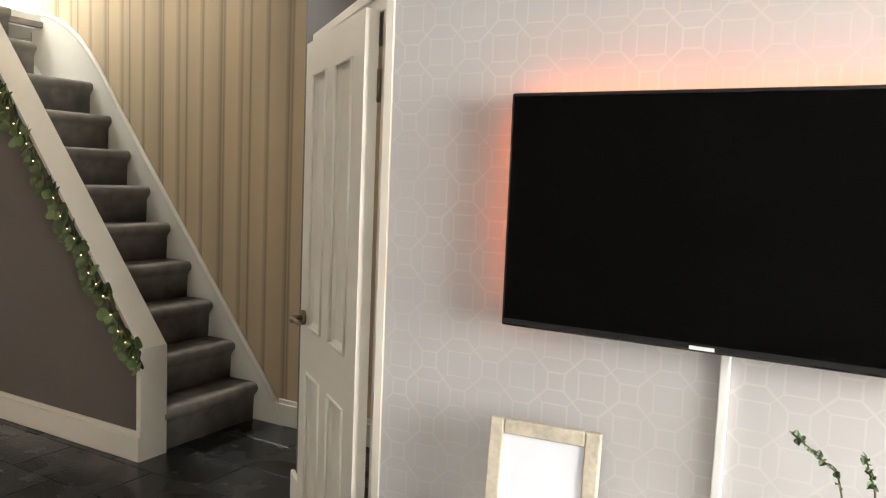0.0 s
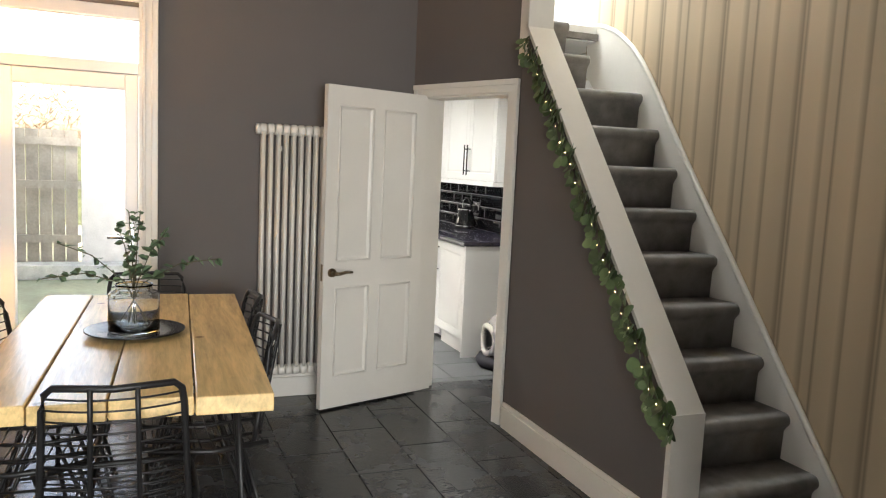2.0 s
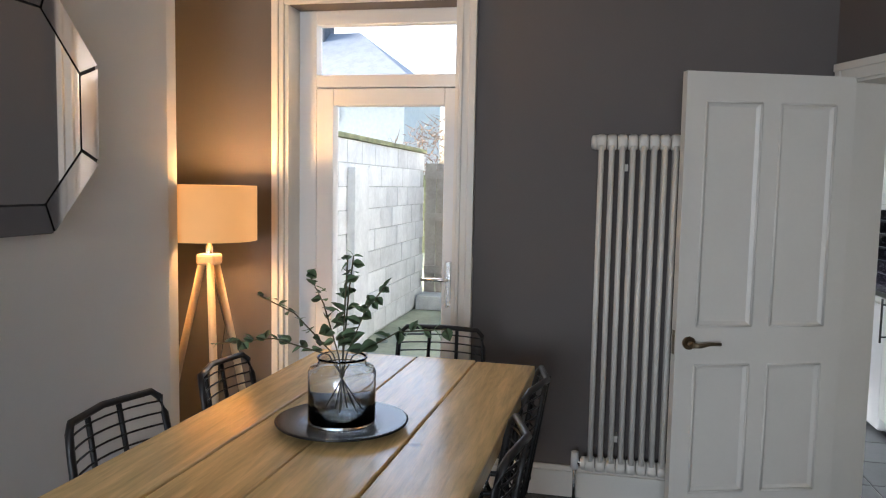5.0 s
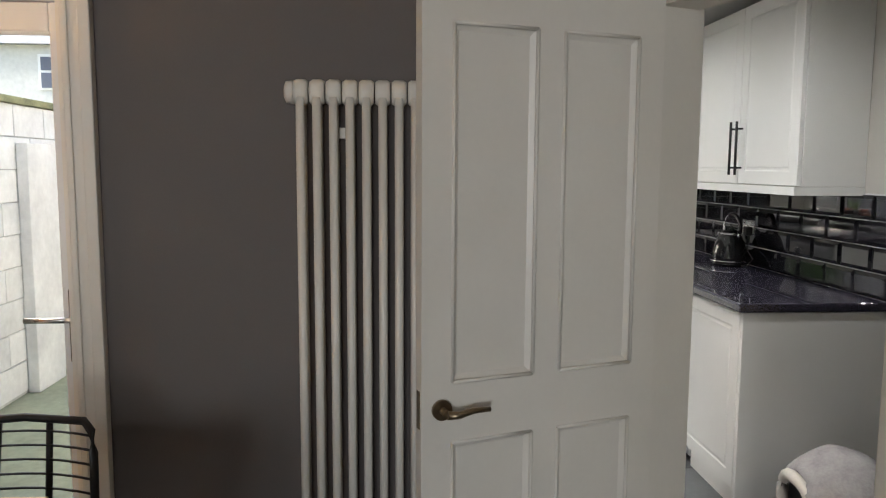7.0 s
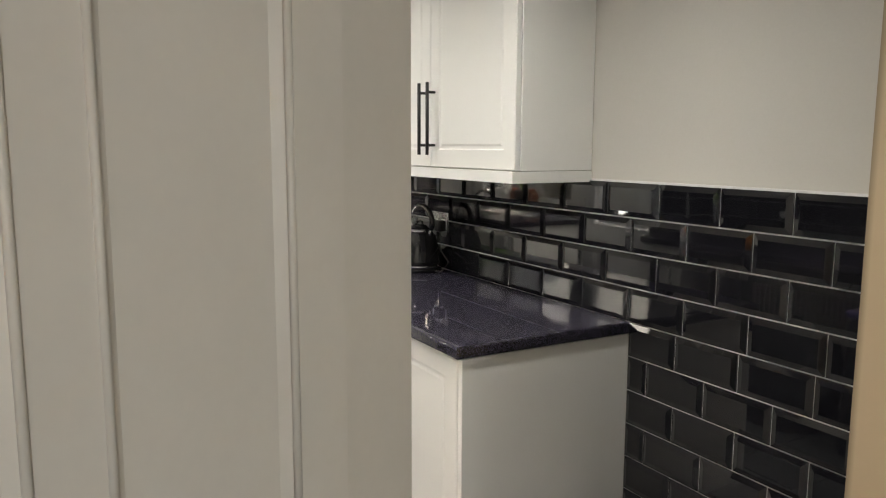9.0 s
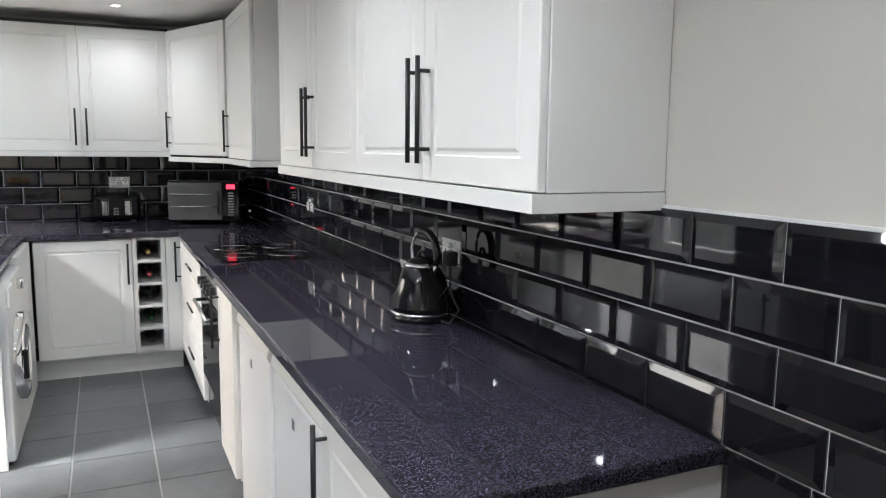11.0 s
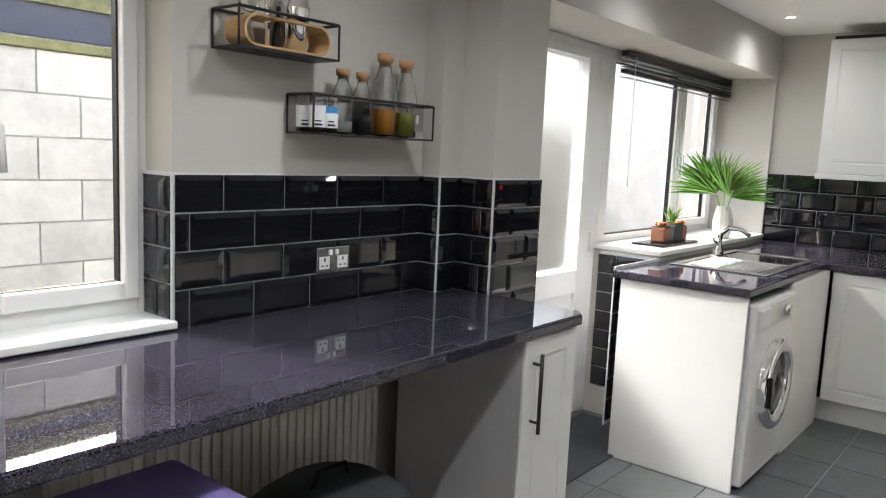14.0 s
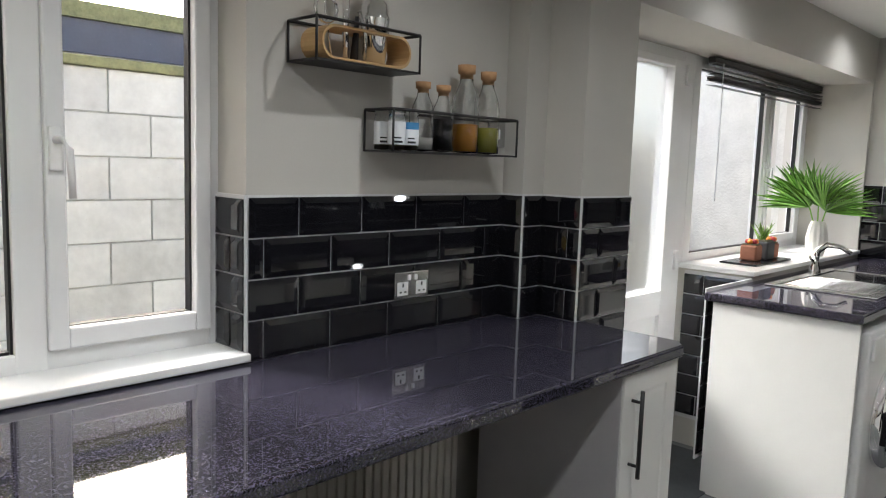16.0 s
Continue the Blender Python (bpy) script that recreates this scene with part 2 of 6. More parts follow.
def plank_material():
    m = mat("oiled_pine_plank", (0.72, 0.49, 0.22), 0.2, var=0.45, bump=0.12, island=0.35, rvar=0.4)
    nt = m.node_tree
    g = nt.nodes.new("ShaderNodeNewGeometry")
    mp = nt.nodes.new("ShaderNodeMapping")
    mp.inputs["Scale"].default_value = (0.16, 1.6, 1.0)
    nt.links.new(g.outputs["Position"], mp.inputs[0])
    for n in nt.nodes:
        if n.bl_idname == "ShaderNodeTexNoise":
            nt.links.new(mp.outputs[0], n.inputs["Vector"])
            n.inputs["Scale"].default_value = 14 if n.inputs["Scale"].default_value < 20 else 60
            n.inputs["Distortion"].default_value = 0.8
    # scattered dark knots
    b = nt.nodes["Principled BSDF"]
    grain = b.inputs["Base Color"].links[0].from_socket
    v = nt.nodes.new("ShaderNodeTexVoronoi")
    v.inputs["Scale"].default_value = 5.5
    nt.links.new(g.outputs["Position"], v.inputs["Vector"])
    near = nt.nodes.new("ShaderNodeMapRange")
    near.inputs[1].default_value, near.inputs[2].default_value = 0.05, 0.12
    near.inputs[3].default_value, near.inputs[4].default_value = 0.8, 0.0
    nt.links.new(v.outputs["Distance"], near.inputs[0])
    pick = nt.nodes.new("ShaderNodeSeparateColor")
    nt.links.new(v.outputs["Color"], pick.inputs[0])
    some = nt.nodes.new("ShaderNodeMath")
    some.operation = "GREATER_THAN"
    some.inputs[1].default_value = 0.55
    nt.links.new(pick.outputs[0], some.inputs[0])
    both = nt.nodes.new("ShaderNodeMath")
    both.operation = "MULTIPLY"
    nt.links.new(near.outputs[0], both.inputs[0])
    nt.links.new(some.outputs[0], both.inputs[1])
    mx = nt.nodes.new("ShaderNodeMix")
    mx.data_type = "RGBA"
    nt.links.new(both.outputs[0], mx.inputs["Factor"])
    nt.links.new(grain, mx.inputs["A"])
    mx.inputs["B"].default_value = (0.16, 0.075, 0.025, 1)
    nt.links.new(mx.outputs["Result"], b.inputs["Base Color"])
    return m


def lattice_material():
    """Pale grey paper with raised white lines: upright squares between octagons."""
    m = mat("geometric_wallpaper", (0.5, 0.49, 0.5), 0.7, var=0.03, fine=200, bump=0.02)
    nt = m.node_tree
    b = nt.nodes["Principled BSDF"]
    base = b.inputs["Base Color"].links[0].from_socket
    g = nt.nodes.new("ShaderNodeNewGeometry")
    sp = nt.nodes.new("ShaderNodeSeparateXYZ")
    nt.links.new(g.outputs["Position"], sp.inputs[0])

    def op(kind, a, c=None, d=None):
        n = nt.nodes.new("ShaderNodeMath")
        n.operation = kind
        for i, v in enumerate((a, c, d)):
            if v is None:
                continue
            if isinstance(v, (int, float)):
                n.inputs[i].default_value = v
            else:
                nt.links.new(v, n.inputs[i])
        return n.outputs[0]

    size = 0.088
    x, z = op("DIVIDE", sp.outputs[0], size), op("DIVIDE", sp.outputs[2], size)
    u, v = op("MULTIPLY", op("ADD", x, z), 0.5), op("MULTIPLY", op("SUBTRACT", x, z), 0.5)
    fu = op("ABSOLUTE", op("SUBTRACT", op("FRACT", u), 0.5))
    fv = op("ABSOLUTE", op("SUBTRACT", op("FRACT", v), 0.5))
    s = op("ADD", fu, fv)
    w = 0.022
    diamond = op("LESS_THAN", op("ABSOLUTE", op("SUBTRACT", s, 0.76)), w * 1.3)
    inner = op("LESS_THAN", op("ABSOLUTE", op("SUBTRACT", s, 0.36)), w * 1.0)
    edge = op("MULTIPLY", op("GREATER_THAN", op("MAXIMUM", fu, fv), 0.5 - w), op("LESS_THAN", s, 0.76))
    link = op("MULTIPLY", op("LESS_THAN", op("MINIMUM", fu, fv), w * 0.6), op("GREATER_THAN", s, 0.36))
    line = op("MAXIMUM", op("MAXIMUM", diamond, inner), op("MAXIMUM", edge, link))
    n = nt.nodes.new("ShaderNodeTexNoise")
    n.inputs["Scale"].default_value = 3
    nt.links.new(g.outputs["Position"], n.inputs["Vector"])
    mx = nt.nodes.new("ShaderNodeMix")
    mx.data_type = "RGBA"
    nt.links.new(op("MULTIPLY", line, op("MULTIPLY_ADD", n.outputs[0], 0.6, -0.1)), mx.inputs["Factor"])
    nt.links.new(base, mx.inputs["A"])
    mx.inputs["B"].default_value = (0.74, 0.7, 0.66, 1)
    nt.links.new(mx.outputs["Result"], b.inputs["Base Color"])
    return m


def stripe_material():
    """Cream paper printed with soft vertical folds."""
    m = mat("striped_wallpaper", (0.5, 0.44, 0.34), 0.75, var=0.04, bump=0.03)
    nt = m.node_tree
    b = nt.nodes["Principled BSDF"]
    g = nt.nodes.new("ShaderNodeNewGeometry")
    sp = nt.nodes.new("ShaderNodeSeparateXYZ")
    nt.links.new(g.outputs["Position"], sp.inputs[0])
    a = nt.nodes.new("ShaderNodeMath")
    a.operation = "DIVIDE"
    a.inputs[1].default_value = 0.52
    nt.links.new(sp.outputs[0], a.inputs[0])
    f = nt.nodes.new("ShaderNodeMath")
    f.operation = "FRACT"
    nt.links.new(a.outputs[0], f.inputs[0])
    r = nt.nodes.new("ShaderNodeValToRGB")
    stops = [(0.0, 0.26), (0.03, 0.5), (0.2, 0.55), (0.27, 0.3), (0.285, 0.5), (0.32, 0.52), (0.5, 0.47), (0.56, 0.26), (0.58, 0.44),
             (0.6, 0.27), (0.63, 0.53), (0.8, 0.56), (0.88, 0.32), (0.9, 0.5), (0.98, 0.48), (1.0, 0.26)]
    e = r.color_ramp.elements
    for i, (p, c) in enumerate(stops):
        el = e[i] if i < 2 else e.new(p)
        el.position, el.color = p, (c * 1.08, c * 0.83, c * 0.55, 1)
    nt.links.new(f.outputs[0], r.inputs[0])
    nt.links.new(r.outputs[0], b.inputs["Base Color"])
    return m


M["worktop"] = worktop_material()
M["plank"] = plank_material()
M["lattice"] = lattice_material()
M["stripe"] = stripe_material()

# ---- mesh helpers ----


def bm_box(bm, lo, hi, bevel=0.0):
    c = [(a + b) / 2 for a, b in zip(lo, hi)]
    s = [max(abs(b - a), 1e-4) for a, b in zip(lo, hi)]
    r = bmesh.ops.create_cube(bm, size=1, matrix=Matrix.Translation(c) @ Matrix.Diagonal((*s, 1)))
    if bevel:
        edges = list({e for v in r["verts"] for e in v.link_edges})
        bmesh.ops.bevel(bm, geom=edges, offset=bevel, segments=2, affect="EDGES", profile=0.5)
    return bm


def box(lo, hi, bevel=0.0):
    return bm_box(bmesh.new(), lo, hi, bevel)


def boxes(*pairs, bevel=0.0):
    bm = bmesh.new()
    for lo, hi in pairs:
        bm_box(bm, lo, hi, bevel)
    return bm


def prism(points, axis, lo, hi):
    """A polygon pushed along an axis; points hold the other two coordinates in order."""
    bm = bmesh.new()

    def put(p, d):
        q = list(p)
        q.insert("xyz".index(axis), d)
        return bm.verts.new(q)

    a, b = [put(p, lo) for p in points], [put(p, hi) for p in points]
    bm.faces.new(a), bm.faces.new(b[::-1])
    for i in range(len(points)):
        j = (i + 1) % len(points)
        bm.faces.new((a[i], b[i], b[j], a[j]))
    bmesh.ops.recalc_face_normals(bm, faces=bm.faces)
    return bm


def tube(points, r, sides=8, closed=False, bm=None):
    bm = bm or bmesh.new()
    pts = [Vector(p) for p in points]
    rings = []
    for i, p in enumerate(pts):
        a = pts[i - 1] if (i or closed) else p
        c = pts[(i + 1) % len(pts)] if (i < len(pts) - 1 or closed) else p
        d = (c - a).normalized()
        up = Vector((0, 0, 1)) if abs(d.z) < 0.9 else Vector((1, 0, 0))
        s = d.cross(up).normalized()
        n = s.cross(d)
        rr = r[i] if isinstance(r, (list, tuple)) else r
        rings.append([bm.verts.new(p + rr * (math.cos(k * 2 * math.pi / sides) * s + math.sin(k * 2 * math.pi / sides) * n)) for k in range(sides)])
    for i in range(len(rings) - (0 if closed else 1)):
        a, b = rings[i], rings[(i + 1) % len(rings)]
        for k in range(sides):
            bm.faces.new((a[k], a[(k + 1) % sides], b[(k + 1) % sides], b[k])).smooth = True
    if not closed:
        bm.faces.new(rings[0][::-1]), bm.faces.new(rings[-1])
    bmesh.ops.recalc_face_normals(bm, faces=bm.faces)
    return bm


def lathe(profile, sides=24, at=(0, 0, 0)):
    """Turns (radius, height) pairs round the upright axis."""
    bm = bmesh.new()
    rings = []
    for r, z in profile:
        if r < 1e-5:
            rings.append([bm.verts.new((at[0], at[1], at[2] + z))])
        else:
            rings.append([bm.verts.new((at[0] + r * math.cos(k * 2 * math.pi / sides), at[1] + r * math.sin(k * 2 * math.pi / sides), at[2] + z)) for k in range(sides)])
    for a, b in zip(rings, rings[1:]):
        for k in range(sides):
            j = (k + 1) % sides
            if len(a) == 1 and len(b) == 1:
                continue
            if len(a) == 1:
                f = bm.faces.new((a[0], b[j], b[k]))
            elif len(b) == 1:
                f = bm.faces.new((a[k], a[j], b[0]))
            else:
                f = bm.faces.new((a[k], a[j], b[j], b[k]))
            f.smooth = True
    bmesh.ops.recalc_face_normals(bm, faces=bm.faces)
    return bm


def mesh_of(name, bm, material):
    me = bpy.data.meshes.new(name)
    bm.to_mesh(me)
    bm.free()
    me.materials.append(M[material])
    return me


def part(name, bm, material, parent, label=""):
    ob = new(name, mesh_of(name, bm, material))
    ob.parent = parent
    return tagged(ob, label) if label else ob


def piece(name, me, parent, m):
    ob = new(name, me)
    ob.parent = parent
    ob.matrix_local = m
    return ob


def thing(name, label, category, m=None, group=""):
    ob = new(name)
    ob.empty_display_size = 0.1
    if m is not None:
        ob.matrix_world = m
    return tagged(ob, label, category, group)


def solid(name, bm, material, label, category, group=""):
    return tagged(new(name, mesh_of(name, bm, material)), label, category, group)


def setting(name, bm, material, label="", category=""):
    return tagged(new(name, mesh_of(name, bm, material)), label, category or name.split("_")[0], "", "structure")


def wall_x(name, x0, x1, y0, y1, z0, z1, holes, material, label=""):
    """A wall that runs along y, from x0 to x1 thick, with holes (ya, yb, za, zb)."""
    bm = bmesh.new()
    ys = sorted({y0, y1, *[h[0] for h in holes], *[h[1] for h in holes]})
    for a, b in zip(ys, ys[1:]):
        cuts = sorted((h[2], h[3]) for h in holes if h[0] <= a + 1e-6 and h[1] >= b - 1e-6)
        z = z0
        for c, d in cuts:
            if c > z + 1e-6:
                bm_box(bm, (x0, a, z), (x1, b, c))
            z = d
        if z < z1 - 1e-6:
            bm_box(bm, (x0, a, z), (x1, b, z1))
    return setting(name, bm, material, label)


def wall_y(name, y0, y1, x0, x1, z0, z1, holes, material, label=""):
    bm = bmesh.new()
    xs = sorted({x0, x1, *[h[0] for h in holes], *[h[1] for h in holes]})
    for a, b in zip(xs, xs[1:]):
        cuts = sorted((h[2], h[3]) for h in holes if h[0] <= a + 1e-6 and h[1] >= b - 1e-6)
        z = z0
        for c, d in cuts:
            if c > z + 1e-6:
                bm_box(bm, (a, y0, z), (b, y1, c))
            z = d
        if z < z1 - 1e-6:
            bm_box(bm, (a, y0, z), (b, y1, z1))
    return setting(name, bm, material, label)

# ---- large structure ----
CEIL, KCEIL, WT = 2.75, 2.36, 0.93

setting("floor_dining", box((-5.42, -2.4, -0.12), (3.7, 3.5, -0.008)), "slate_joint", "pale grout between black slate tiles", "floor")
setting("floor_kitchen", box((-11.3, 0.7, -0.12), (-5.42, 3.5, -0.008)), "fgrout", "pale grout between grey floor tiles", "floor")
setting("ceiling_dining", boxes(((-5.5, -2.4, CEIL), (3.7, 2.42, CEIL + 0.1)), ((-3.0, 2.42, CEIL), (3.7, 3.5, CEIL + 0.1))), "ceil", "white painted plaster ceiling", "ceiling")
setting("ceiling_kitchen", prism([(-11.3, 0.6), (-5.51, 0.6), (-5.51, 2.12), (-5.42, 2.22), (-5.05, 2.38), (-5.05, 3.5), (-11.3, 3.5)], "z", KCEIL, KCEIL + 0.1), "ceil", "white painted kitchen ceiling", "ceiling")
wall_x("wall_west", -5.5, -5.36, -1.5, 2.12, 0, CEIL, [(-0.44, 0.44, 0, 2.34)], "dark", "dark taupe painted wall with garden door")
setting("wall_kitchen_east", box((-5.53, 0.7, 0), (-5.503, 2.16, KCEIL)), "kwall", "warm grey painted kitchen wall", "wall")
wall_x("wall_west_outer", -5.6, -5.502, -1.19, 0.655, -0.12, CEIL, [(-0.44, 0.44, -0.12, 2.34)], "render", "rendered outside face round the garden door")
# chimney breast with a worn, softened corner, and the alcove behind the lamp
setting("wall_chimney_breast", prism([(-4.62, -0.63), (-4.72, -0.65), (-4.76, -0.70), (-4.76, -1.36), (-2.7, -1.36), (-2.7, -0.63)], "z", 0, CEIL), "pale", "pale grey painted chimney breast", "wall")
setting("wall_alcove", box((-5.36, -1.5, 0), (-4.5, -1.36, CEIL)), "dark", "dark taupe alcove wall", "wall")
setting("wall_south", boxes(((-4.5, -1.5, 0), (-2.6, -1.37, CEIL)), ((-2.7, -2.5, 0), (-2.55, -1.36, CEIL)), ((-2.55, -2.5, 0), (3.7, -2.35, CEIL))), "pale", "pale grey living room wall", "wall")
wall_x("wall_east", 3.5, 3.62, -2.5, 3.5, 0, CEIL, [(-0.55, 1.45, 0.75, 2.35)], "pale", "pale grey front wall with bay window")
wall_y("wall_north", 1.68, 1.82, -1.11, 3.6, 0, CEIL, [], "lattice", "pale grey geometric papered television wall")
setting("trim_wall_end", box((-1.135, 1.675, 0), (-1.112, 1.83, CEIL)), "white", "white painted corner board", "trim")
setting("wall_party", boxes(((-5.2, 3.25, 0), (3.6, 3.37, 4.4)),), "stripe", "cream folded-stripe papered stair wall", "wall")
setting("wall_kitchen_north", box((-11.3, 3.39, 0), (-4.4, 3.52, KCEIL)), "kwall", "warm grey painted kitchen wall", "wall")
setting("wall_kitchen_end", box((-11.2, 0.6, 0), (-11.06, 3.5, KCEIL)), "kwall", "warm grey painted kitchen end wall", "wall")
setting("wall_understair", box((-4.52, 2.57, 0), (-4.4, 3.38, 1.6)), "kwall", "warm grey wall under the stairs", "wall")

# splayed wall with the kitchen doorway
KA = Matrix.Translation((-5.36, 2.08, 0)) @ Matrix.Rotation(math.atan2(0.35, 0.84), 4, "Z")
KL = 0.91
ob = wall_y("wall_kitchen_door", 0.0, 0.145, -0.03, KL + 0.05, 0, CEIL, [(0.088, KL - 0.07, 0, 1.95)], "dark", "dark taupe splayed wall with kitchen doorway")
ob.matrix_world = KA


def door_frame(name, m, x0, x1, h, depth0, depth1, face, label, width=0.075):
    """Lining and moulded architrave of a doorway in a wall along local x."""
    top = thing(name, label, "door frame", m)
    top["kind"] = "structure"
    t = 0.022
    part("lining", boxes(((x0, depth0, 0), (x0 + t, depth1, h)), ((x1 - t, depth0, 0), (x1, depth1, h)), ((x0 + t, depth0, h - t), (x1 - t, depth1, h))), "white", top)
    s = -1 if face < (depth0 + depth1) / 2 else 1
    for a, b in ((x0 - width + 0.012, x0 + 0.012), (x1 - 0.012, x1 + width - 0.012)):
        lo, hi = sorted((face, face + s * 0.016))
        bm = box((a, lo, 0), (b, hi, h + width - 0.02), 0.003)
        lo, hi = sorted((face + s * 0.016, face + s * 0.026))
        o = a if a < x0 else b - 0.03
        bm_box(bm, (o, lo, 0), (o + 0.03, hi, h + width - 0.02), 0.003)
        part("architrave", bm, "white", top)
    lo, hi = sorted((face, face + s * 0.018))
    bm = box((x0 - width + 0.012, lo, h - 0.012), (x1 + width - 0.012, hi, h + width - 0.012), 0.003)
    lo, hi = sorted((face + s * 0.018, face + s * 0.03))
    bm_box(bm, (x0 - width + 0.008, lo, h + width - 0.044), (x1 + width - 0.008, hi, h + width - 0.012), 0.003)
    part("architrave", bm, "white", top)
    return top


kf = door_frame("door_frame_kitchen", KA, 0.088, KL - 0.07, 1.95, 0.0, 0.145, 0.0, "white moulded frame round the kitchen doorway")

part("jamb_return", box((-0.06, 0.146, 0), (0.08, 0.2, 2.0), 0.003), "white", kf)

# splayed wall at the hall side with its door
HA = Matrix.Translation((-1.14, 1.72, 0)) @ Matrix.Rotation(radians(141.2), 4, "Z")
ob = wall_y("wall_hall_door", -0.12, 0.0, 0.0, 1.18, 0, CEIL, [(0.035, 0.83, 0, 1.9)], "dark", "dark taupe splayed hall wall")
ob.matrix_world = HA
door_frame("door_frame_hall", HA, 0.035, 0.83, 1.9, -0.12, 0.0, 0.0, "white moulded frame round the hall doorway")
ob = setting("baseboard_hall", box((0.92, 0.0, 0), (1.2, 0.02, 0.16), 0.006), "white", "white moulded skirting", "baseboard")
ob.matrix_world = HA


def panel_door(name, w, h, m, label, rail, lever, stile=0.105, mull=0.1):
    """Four-panel door from its hinge edge along local x; lever handles on both faces."""
    top = thing(name, label, "door", m)
    top["kind"] = "structure"
    th, st, mu = 0.04, stile, mull
    lo, hi = rail
    zs = [0.008, 0.2, lo, hi, h - 0.115, h]
    mid = w / 2
    bm = boxes(((0, 0, zs[0]), (st, th, h)), ((w - st, 0, zs[0]), (w, th, h)), ((mid - mu / 2, 0, zs[1]), (mid + mu / 2, th, zs[2])),
               ((mid - mu / 2, 0, zs[3]), (mid + mu / 2, th, zs[4])), ((st, 0, zs[0]), (w - st, th, zs[1])), ((st, 0, zs[2]), (w - st, th, zs[3])),
               ((st, 0, zs[4]), (w - st, th, h)))
    part("door_stiles", bm, "white", top)
    for a, b in ((st, mid - mu / 2), (mid + mu / 2, w - st)):
        for c, d in ((zs[1], zs[2]), (zs[3], zs[4])):
            bm = bmesh.new()
            for face, back in ((0.0015, 0.02), (th - 0.0015, 0.02)):
                inner = 0.013 if face < 0.02 else th - 0.013
                g = 0.022
                o = [bm.verts.new(v) for v in ((a, face, c), (b, face, c), (b, face, d), (a, face, d))]
                i = [bm.verts.new(v) for v in ((a + g, inner, c + g), (b - g, inner, c + g), (b - g, inner, d - g), (a + g, inner, d - g))]
                for k in range(4):
                    bm.faces.new((o[k], o[(k + 1) % 4], i[(k + 1) % 4], i[k]))
                bm.faces.new(i)
            bmesh.ops.recalc_face_normals(bm, faces=bm.faces)
            part("panel", bm, "white", top)
            for f, side in ((0.0, -1), (th, 1)):
                q = [(a + 0.004, f + side * 0.001, c + 0.004), (b - 0.004, f + side * 0.001, c + 0.004), (b - 0.004, f + side * 0.001, d - 0.004), (a + 0.004, f + side * 0.001, d - 0.004)]
                mb = bmesh.new()
                for k in range(4):
                    tube([q[k], q[(k + 1) % 4]], 0.0055, 6, bm=mb)
                part("panel_moulding", mb, "white", top)
    for side, f in ((-1, 0.0), (1, th)):
        x = w - 0.055
        bm = tube([(x, f, lever), (x, f + side * 0.012, lever)], 0.027, 20)
        tube([(x, f + side * 0.01, lever), (x, f + side * 0.045, lever)], 0.01, 12, bm=bm)
        hb = part("door_handle", bm, "bronze", top, "antique brass lever handle")
        part("lever", tube([(x, f + side * 0.045, lever - 0.002), (x - 0.03, f + side * 0.05, lever - 0.004), (x - 0.07, f + side * 0.05, lever + 0.004), (x - 0.118, f + side * 0.048, lever + 0.002)],
                           [0.012, 0.0095, 0.008, 0.007], 10), "bronze", hb)
    part("latch_plate", box((w - 0.0005, 0.01, lever - 0.05), (w + 0.0015, 0.03, lever + 0.05)), "bronze", top, "brass latch plate")
    for z in (0.22, h - 0.25):
        part("hinge", tube([(0.0, -0.004, z), (0.0, -0.004, z + 0.09)], 0.006, 8), "bronze", top)
    return top


panel_door("door_1", 0.73, 1.94, pose(-5.265, 2.113, 0.005, 0, 0, -71), "open white four-panel door with brass lever", (0.75, 0.905), 0.84, 0.082, 0.075)
panel_door("door_2", 0.665, 1.885, HA @ pose(0.048, 0.026, 0.008, 0, 0, 1.9), "white four-panel hall door standing ajar", (0.74, 0.9), 0.925)

# ---- garden door of the dining room ----


def skirting(name, points, label="white moulded skirting board"):
    bm = bmesh.new()
    for (x0, y0), (x1, y1), (nx, ny) in points:
        for d, za, zb in ((0.022, 0.0, 0.125), (0.014, 0.125, 0.15)):
            bm_box(bm, (min(x0, x1, x0 + nx * d, x1 + nx * d), min(y0, y1, y0 + ny * d, y1 + ny * d), za),
                   (max(x0, x1, x0 + nx * d, x1 + nx * d), max(y0, y1, y0 + ny * d, y1 + ny * d), zb), 0.004)
    return setting(name, bm, "white", label, "baseboard")


skirting("baseboard_west", [((-5.36, 0.53), (-5.36, 2.06), (1, 0)), ((-5.36, -1.35), (-5.36, -0.5), (1, 0))])
skirting("baseboard_chimney", [((-4.62, -0.63), (-2.7, -0.63), (0, 1))])
skirting("baseboard_stair", [((-4.49, 2.42), (-3.0, 2.42), (0, -1))])
skirting("baseboard_hall_wall", [((-2.85, 3.25), (-1.0, 3.25), (0, -1))])
skirting("baseboard_tv", [((-1.1, 1.68), (3.5, 1.68), (0, -1))])

